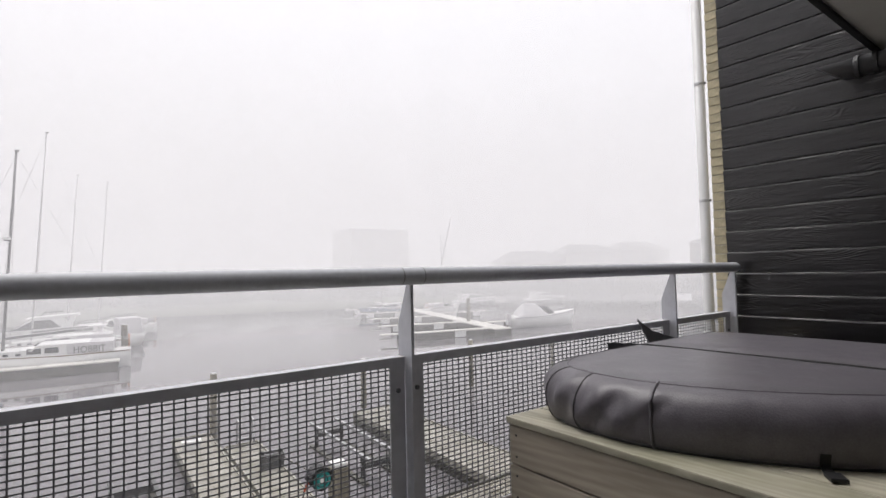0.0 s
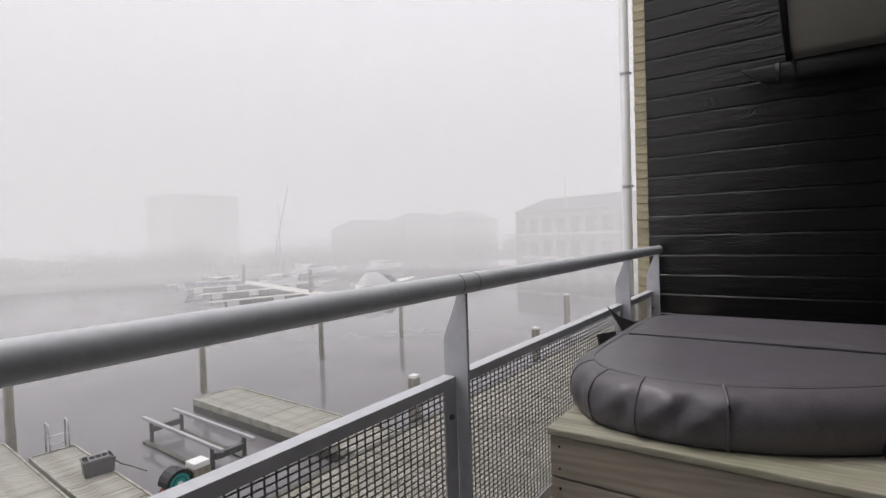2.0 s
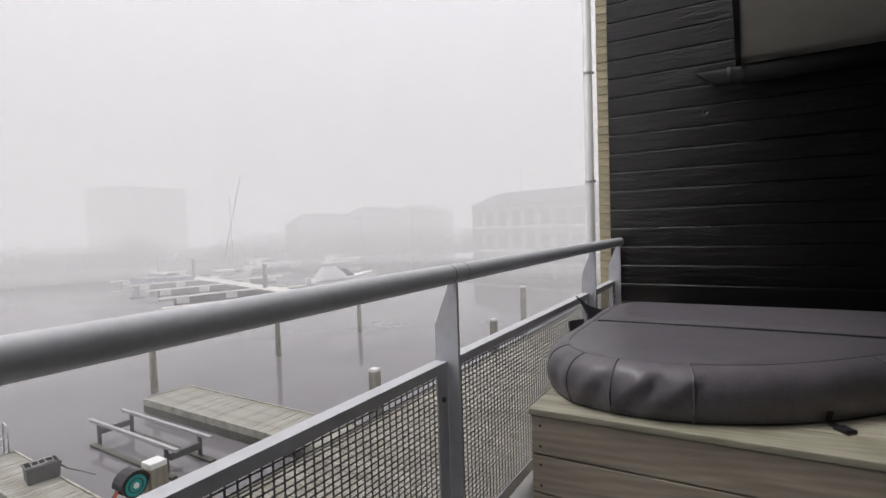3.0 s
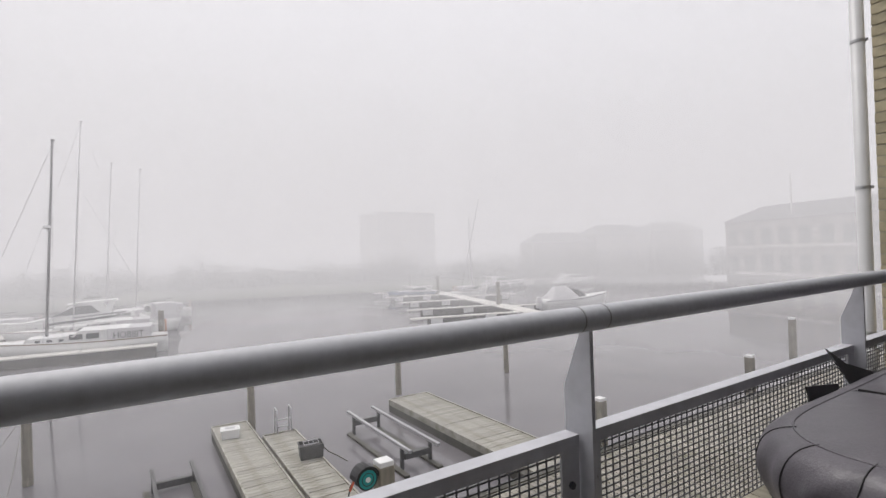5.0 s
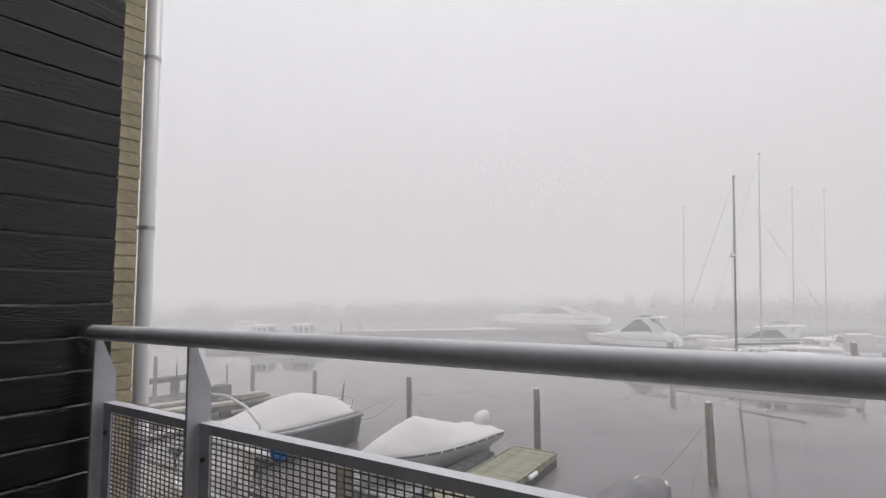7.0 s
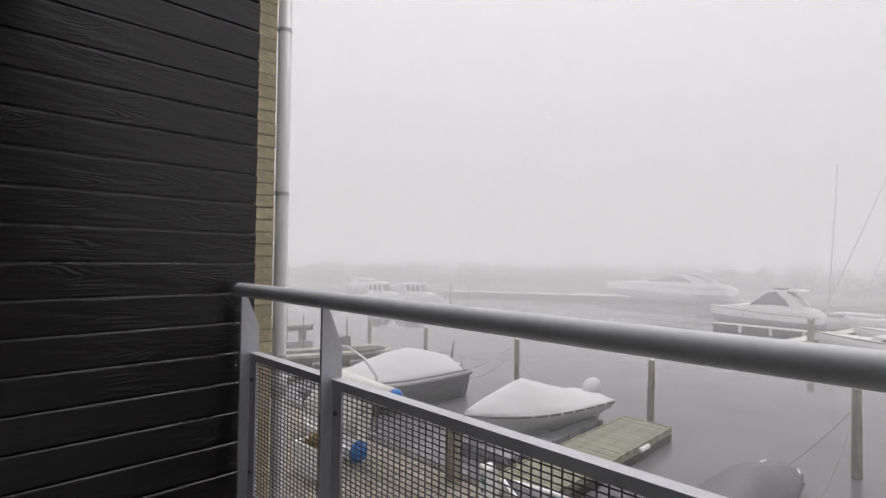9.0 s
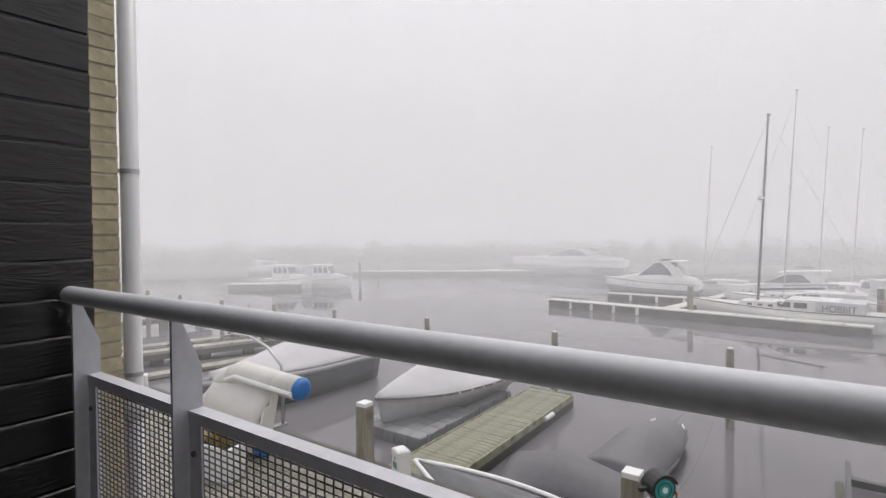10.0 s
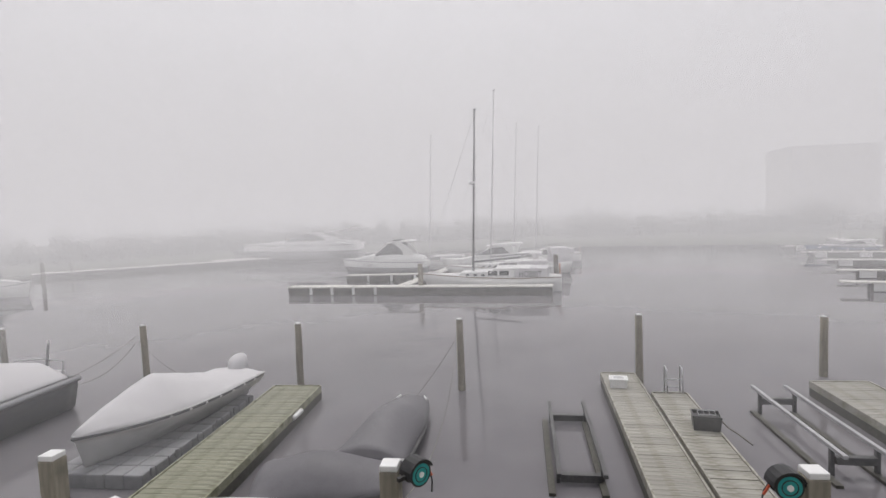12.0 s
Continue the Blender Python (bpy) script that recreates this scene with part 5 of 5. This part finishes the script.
def express_cruiser(x, y, rz, L, H, label, tall=1.0, wing=0.0, group="motor boats"):
    """A sporty cruiser: long foredeck, raked screen, dark side glass, thin hardtop on swept arch legs, open cockpit."""
    t = thing("motor_cruiser", (x, y, WATER, 0, 0, rz), label, "motor boat", group)
    B = L * 0.32
    a = dict(sheer=0.35, full=0.3, stern=0.92, rake=0.12)
    part("hull", hull(L, B, H, 0.4, flare=0.7, **a), WHITE, t, smooth=True)
    part("hull_band", hull(L * 1.003, B * 1.008, H * 0.62, 0.0, 0.16, 0.3, 0.92, 0.075, 0.79), GREYHULL, t, "dark lower hull band", smooth=True)
    part("rubbing_strake", strake(L, B + 0.03, H, r=0.045, drop=0.10, **a), GREYRIM, t, smooth=True)
    k = tall

    def across(rows, out=0.0, n=9):
        """Rounded cross-sections along the boat: rows of (u, half width, foot z, top z)."""
        rings = []
        for u, w, z0, z1 in rows:
            ring = [(u * L, -w - out, z0)]
            for j in range(n):
                v = -1 + 2 * j / (n - 1)
                ring.append((u * L, v * (w * 0.93 + out), z0 + (z1 - z0) * (1 - 0.22 * abs(v) ** 3) + out))
            ring.append((u * L, w + out, z0))
            rings.append(ring)
        return loft(rings)

    part("foredeck", across(((0.47, 0.05 * B, H + 0.2, H + 0.34), (0.36, 0.20 * B, H + 0.1, H + 0.40), (0.22, 0.33 * B, H, H + 0.47 * k), (0.10, 0.38 * B, H - 0.1, H + 0.55 * k))), WHITE, t, smooth=True)
    part("cabin", across(((0.14, 0.37 * B, H - 0.1, H + 0.52 * k), (0.05, 0.40 * B, H - 0.1, H + 0.58 * k), (-0.16, 0.41 * B, H - 0.1, H + 0.60 * k), (-0.30, 0.41 * B, H - 0.1, H + 0.48 * k), (-0.46, 0.40 * B, H - 0.1, H + 0.34 * k))), WHITE, t, smooth=True)
    part("glasshouse", across(((0.125, 0.35 * B, H + 0.40 * k, H + 0.56 * k), (0.06, 0.355 * B, H + 0.40 * k, H + 0.86 * k), (-0.02, 0.35 * B, H + 0.40 * k, H + 1.22 * k), (-0.15, 0.34 * B, H + 0.40 * k, H + 1.30 * k), (-0.235, 0.34 * B, H + 0.40 * k, H + 1.30 * k))), WINDOW, t, "dark tinted screen and side glass", smooth=True)
    for s in (-1, 1):
        part("screen_pillar", tube([(0.125 * L, s * 0.345 * B, H + 0.52 * k), (0.055 * L, s * 0.345 * B, H + 0.84 * k), (-0.03 * L, s * 0.335 * B, H + 1.22 * k)], 0.05, 6), WHITE, t, smooth=True)
        leg = [(-0.12 * L, H + 1.27 * k), (-0.20 * L, H + 1.36 * k), (-0.30 * L, H + 0.95 * k), (-0.37 * L, H + 0.42 * k), (-0.25 * L, H + 0.42 * k), (-0.20 * L, H + 0.9 * k)]
        part("arch_leg", prism(leg, "y", s * 0.345 * B, s * 0.395 * B), WHITE, t, "swept white arch leg")
        part("side_rail", tube([(0.08 * L, s * 0.45 * B, H + 0.55), (0.28 * L, s * 0.35 * B, H + 0.75), (0.44 * L, s * 0.16 * B, H + 0.92), (0.53 * L, 0, H + 1.0)], 0.02, 6), ALU, t)
    top = [(0.02, H + 1.24 * k), (-0.04, H + 1.34 * k), (-0.16, H + 1.42 * k), (-0.30, H + 1.45 * k), (-0.37 - wing, H + (1.40 + 4 * wing) * k), (-0.30, H + 1.36 * k), (-0.10, H + 1.29 * k)]
    part("hardtop", prism([(u * L, z) for u, z in top], "y", -0.38 * B, 0.38 * B), WHITE, t)
    part("roof_hatch", box(-0.2 * L, -0.09 * L, -0.18 * B, 0.18 * B, H + 1.40 * k, H + 1.52 * k, 0.03), BLACK, t, "dark roof hatch")
    for u in (0.18, 0.26, 0.33):
        for s in (-1, 1):
            w, zg, _ = section(u + 0.5, B, H, 0, 0.35, 0.3, 0.92)
            part("porthole", box(u * L - 0.16, u * L + 0.16, s * w * 0.965 - 0.03, s * w * 0.965 + 0.03, zg * 0.74, zg * 0.74 + 0.11, 0.02), WINDOW, t)
    part("swim_platform", box(-0.57 * L, -0.5 * L, -0.4 * B, 0.4 * B, 0.28, 0.38, 0.03), CREAM, t)
    return t


def cabin_cruiser(x, y, rz, L, label, canvas=False, group="motor boats"):
    """A small boat with an upright wheelhouse: white hull, framed windows round it, flat roof, low foredeck."""
    t = thing("cabin_cruiser", (x, y, WATER, 0, 0, rz), label, "motor boat", group)
    B, H = L * 0.36, 1.05
    a = dict(sheer=0.45, full=0.35, stern=0.9, rake=0.07)
    part("hull", hull(L, B, H, 0.35, flare=0.75, **a), WHITE, t, smooth=True)
    part("rubbing_strake", strake(L, B + 0.02, H, r=0.05, drop=0.12, **a), GREYRIM, t, smooth=True)
    part("foredeck", loft([[(u * L, s * w * B, z) for s, z in ((-1, H - 0.1), (-0.85, zz), (0.85, zz), (1, H - 0.1))] for u, w, zz in ((0.42, 0.10, H + 0.45), (0.28, 0.26, H + 0.62), (0.12, 0.37, H + 0.72))]), WHITE, t)
    house = [(0.14, 0.38, H + 0.65), (0.07, 0.37, H + 1.75), (-0.22, 0.37, H + 1.80), (-0.24, 0.38, H + 0.6)]
    part("wheelhouse", prism([(0.15 * L, H - 0.1)] + [(u * L, z) for u, _, z in house] + [(-0.24 * L, H - 0.1)], "y", -0.37 * B, 0.37 * B), WHITE, t)
    part("roof", box(-0.27 * L, 0.11 * L, -0.41 * B, 0.41 * B, H + 1.79, H + 1.90, 0.04), WHITE, t)
    for s in (-1, 1):
        for u0, u1 in ((0.085, 0.0), (-0.02, -0.11), (-0.13, -0.21)):
            w0 = 0.372 * B
            part("side_window", prism([(u0 * L, H + 0.85), (u1 * L, H + 0.85), (u1 * L, H + 1.6), (u0 * L - 0.12, H + 1.6)], "y", s * w0, s * (w0 + 0.02)), WINDOW, t)
        part("handrail", tube([(-0.05 * L, s * 0.46 * B, H + 0.6), (0.25 * L, s * 0.36 * B, H + 0.85), (0.5 * L, 0, H + 1.05)], 0.02, 6), ALU, t)
    for y0, y1 in ((-0.34, -0.12), (-0.10, 0.10), (0.12, 0.34)):
        part("windscreen", prism([(0.137 * L + 0.0, H + 0.80), (0.082 * L, H + 1.62), (0.086 * L + 0.02, H + 1.62), (0.141 * L + 0.02, H + 0.80)], "y", y0 * B, y1 * B), WINDOW, t)
    part("cockpit", box(-0.48 * L, -0.241 * L, -0.40 * B, 0.40 * B, H - 0.2, H + 0.12, 0.03), CREAM, t)
    if canvas:
        part("canopy", loft([[(u * L, s * 0.40 * B, z) for s, z in ((-1, H + 0.1), (-0.9, zz), (0, zz + 0.12), (0.9, zz), (1, H + 0.1))] for u, zz in ((-0.47, H + 1.2), (-0.43, H + 1.62), (-0.242, H + 1.78))]), CANVAS, t, "pale canvas canopy")
    for u in (-0.3, 0.0, 0.2):
        w, zg, _ = section(u + 0.5, B, H, 0, 0.45, 0.35, 0.9)
        part("fender", tube([(u * L, -w - 0.1, 0.3), (u * L, -w - 0.1, 0.8)], 0.09, 8), CAP, t, smooth=True)
    return t


express_cruiser(-13.5, 54.0, 176, 8.6, 1.75, "white motor cruiser with dark hull band and swept hardtop", 1.5)
express_cruiser(-32.6, 79.0, 178, 18.0, 2.6, "large sleek white motor yacht far in the fog", 1.35, 0.13)
cabin_cruiser(-55.2, 41.5, 20, 6.8, "white cabin cruiser moored beside a pontoon")
cabin_cruiser(-51.4, 44.7, 24, 6.4, "white cabin cruiser with a tall canvas canopy", True)
motor_yacht(4.0, 58.0, 100, 8.0, "faint white motor boat in the fog", H=1.1, cabin=1.9, band=False, canopy=CANVAS)
motor_yacht(-3.0, 57.0, 178, 9.0, "faint white motor boat in the fog", H=1.2, cabin=2.6, band=False)
motor_yacht(-41.0, 80.5, 175, 9.0, "grey barge-like boat far in the fog", H=1.6, cabin=1.8, hullmat=GREYHULL)


def tented_speedboat():
    t = thing("speedboat", (41.8, 37.6, WATER, 0, 0, -17), "white speedboat under a pale tent cover by the pontoon", "boat")
    a = dict(sheer=0.45, full=0.42, stern=0.9, rake=0.08)
    part("hull", hull(7.6, 2.6, 1.15, 0.3, flare=0.6, **a), WHITE, t, smooth=True)
    part("rubbing_strake", strake(7.6, 2.62, 1.15, r=0.05, drop=0.05, **a), GREYRIM, t, smooth=True)
    part("foredeck", cover(7.4, 2.5, 1.15, ridge=lambda u: 0.12, over=0.0, drop=0.02, **a), WHITE, t, smooth=True)
    def tent(u):
        return 1.3 * min(1.0, u / 0.25) ** 0.7 * min(1.0, (1.0 - u) / 0.35) ** 0.8
    o = part("tent_cover", cover(3.9, 2.35, 1.2, sheer=0.05, full=0.85, stern=0.95, rake=0.0, ridge=tent, drop=0.05), CANVAS, t, "pale canvas tent cover", smooth=True)
    o.location.x = -1.4
    part("windscreen", prism([(0.3, 1.3), (1.25, 1.35), (0.2, 2.15)], "y", -0.85, 0.85), WINDOW, t)
    part("outboard_motor", box(-4.3, -3.85, -0.25, 0.25, 0.3, 1.5, 0.08), CANVAS, t)


tented_speedboat()
motor_yacht(37.6, 64.2, 174, 7.0, "blue-hulled boat beside the far pontoon", H=0.95, cabin=1.1, hullmat=BLUECOVER)
motor_yacht(46.8, 104.0, 176, 11.0, "boat with a faded blue cover in the fog", H=1.4, cabin=3.0, canopy=BLUECOVER)
motor_yacht(39.0, 108.0, 178, 9.5, "white boat at the far pontoon in fog", H=1.2, cabin=2.2, canopy=BLUECOVER)
motor_yacht(54.5, 97.0, 176, 13.0, "long pale boat at the far pontoon in fog", H=1.5, cabin=2.6, band=False)
motor_yacht(60.0, 70.0, 0, 9.0, "faint grey motor boat in the fog", H=1.0, cabin=1.6)
motor_yacht(72.0, 64.0, 0, 9.0, "faint grey motor boat in the fog", H=1.0, cabin=1.6)
motor_yacht(-78.0, 57.0, 20, 10.0, "faint white motor boat far in fog", H=1.2, cabin=1.6)
pontoon("floating_pontoon", (-59.8, 36.4), (-52.5, 41.5), 1.6, "short floating pontoon beside two white cruisers")

# leaning derrick mast beside the east pontoon
t = sailing_yacht(45.0, 60.0, 20, 8.5, None, mast_at=0.05, mast_h=11.5, label="sailing boat with a mast and a leaning spar in the fog", boom=False)
part("leaning_spar", tube([(-2.6, 0, 1.2), (2.9, 0, 14.5)], 0.055, 8), MASTM, t)


# ---------------------------------------------------------------- far shore
def far_building(x, y, w, d, h, rz, label, floors, bays, roof_kind="flat"):
    t = thing("apartment_building", (x, y, WATER, 0, 0, rz), label, "building", "buildings across the harbour")
    part("wall", box(-w / 2, w / 2, -d / 2, d / 2, -0.5, h), FACADE, t)
    if roof_kind == "flat":
        part("roof", box(-w / 2 - 0.4, w / 2 + 0.4, -d / 2 - 0.4, d / 2 + 0.4, h + 0.004, h + 0.5), ROOF, t)
    elif roof_kind == "hip":
        part("roof", loft([[(-w / 2 - 0.6, -d / 2 - 0.6, h + 0.004), (w / 2 + 0.6, -d / 2 - 0.6, h + 0.004), (w / 2 + 0.6, d / 2 + 0.6, h + 0.004), (-w / 2 - 0.6, d / 2 + 0.6, h + 0.004)],
                           [(-w / 2 + 3.2, -0.3, h + 2.9), (w / 2 - 3.2, -0.3, h + 2.9), (w / 2 - 3.2, 0.3, h + 2.9), (-w / 2 + 3.2, 0.3, h + 2.9)]]), ROOF, t)
        if w > 30:
            part("flagpole", tube([(-w * 0.18, -d / 2 + 1.5, h), (-w * 0.18, -d / 2 + 1.5, h + 7.5)], 0.12, 8), CREAM, t)
    else:
        arc = [(-w / 2 - 0.6 + (w + 1.2) * k / 20, h + 0.25 + 2.8 * math.sin(math.pi * (0.06 + 0.88 * (k / 20) ** 1.4))) for k in range(21)]
        part("roof", prism([(-w / 2 - 0.6, h + 0.004)] + arc + [(w / 2 + 0.6, h + 0.004)], "y", -d / 2 - 0.6, d / 2 + 0.6), ROOF, t)
        part("chimney", box(w * 0.2, w * 0.2 + 1.2, -0.8, 0.8, h + 2.5, h + 4.6), FACADE, t)
    fh = (h - 1.0) / floors
    for f in range(floors):
        for b in range(bays):
            bx = -w / 2 + (b + 0.5) * w / bays
            z = 1.0 + f * fh + 0.5
            part("window", box(bx - w / bays * 0.3, bx + w / bays * 0.3, -d / 2 - 0.06, -d / 2 + 0.1, z, z + fh * 0.6), WINDOW, t)
        part("balcony", box(-w / 2, w / 2, -d / 2 - 1.6, -d / 2 - 0.001, 1.0 + f * fh, 1.0 + f * fh + 0.32), CREAM, t)


far_building(87, 157, 22, 14, 20.4, 0, "tall apartment block faint in the fog", 5, 5)
for along, high, wide in ((-14, 8.6, 17), (3, 10.4, 16), (19, 11.0, 15)):
    far_building(121 + 0.88 * along, 97 - 0.47 * along, wide, 14, high, -28, "house row with hipped roof faint in the fog", 3, 4, "hip")
far_building(99.1, 30.1, 40, 12, 10.6, -109, "brick house row with hipped roof and pale balcony in fog", 2, 11, "hip")


def far_bank():
    bm = bmesh.new()
    prof = [(100, -0.4), (102, 0.5), (106, 1.1), (230, 1.6)]
    n = 60
    rows = []
    for k in range(n + 1):
        a = radians(-82 + 122 * k / n)
        rows.append([(r * math.sin(a), r * math.cos(a), z) for r, z in prof])
    part_ob = part("ground", loft(rows, bm, closed=False), GREENBANK)
    part_ob.location.z = WATER
    tagged(part_ob, "low grassy bank across the harbour", "bank", kind="structure")


far_bank()


def far_woods():
    """A ragged belt of winter scrub: many small twiggy flakes round leaning stems."""
    rnd = random.Random(8)
    vs, fs = [], []
    for _ in range(800):
        a = radians(rnd.uniform(-84, 63))
        r = rnd.uniform(104, 117)
        swell = 0.5 + 0.5 * noise.noise(Vector((a * 9, 2.0, 0))) + 0.35 * noise.noise(Vector((a * 31, 5.0, 0)))
        h = 2.6 + 3.6 * max(0.0, swell) + rnd.uniform(-0.6, 0.9)
        if a > 0.68:
            h = 4.6 + 2.0 * swell + rnd.uniform(-0.8, 0.6)
        cx, cy = r * math.sin(a), r * math.cos(a)
        base = WATER + 0.9
        n = len(vs)
        for dx, z, w in ((0, 0, 0.1), (rnd.uniform(-0.5, 0.5), h * 0.5, 0.02)):
            vs += [(cx + dx - w, cy, base + z), (cx + dx + w, cy, base + z), (cx + dx, cy + w, base + z)]
        fs += [(n, n + 1, n + 4, n + 3), (n + 1, n + 2, n + 5, n + 4), (n + 2, n, n + 3, n + 5)]
        wide = rnd.uniform(1.8, 3.4)
        for _k in range(170):
            u = rnd.random() ** 1.35
            rad = wide * math.sqrt(max(0.02, 1 - u ** 2)) * rnd.random() ** 0.5
            b = rnd.uniform(0, 6.28)
            p = Vector((cx + rad * math.cos(b), cy + rad * math.sin(b), base + h * u))
            s = rnd.uniform(0.15, 0.55) * (1.2 - 0.75 * u)
            d1 = Vector((rnd.uniform(-1, 1), rnd.uniform(-1, 1), rnd.uniform(-1, 1))) * s
            d2 = Vector((rnd.uniform(-1, 1), rnd.uniform(-1, 1), rnd.uniform(-0.2, 1))) * s
            n = len(vs)
            vs += [tuple(p), tuple(p + d1), tuple(p + d2)]
            fs.append((n, n + 1, n + 2))
    me = bpy.data.meshes.new("far_woods")
    me.from_pydata(vs, [], fs)
    me.materials.append(TREE)
    tagged(new("far_woods", me), "bare winter scrub along the far bank", "trees", kind="stuff")


far_woods()
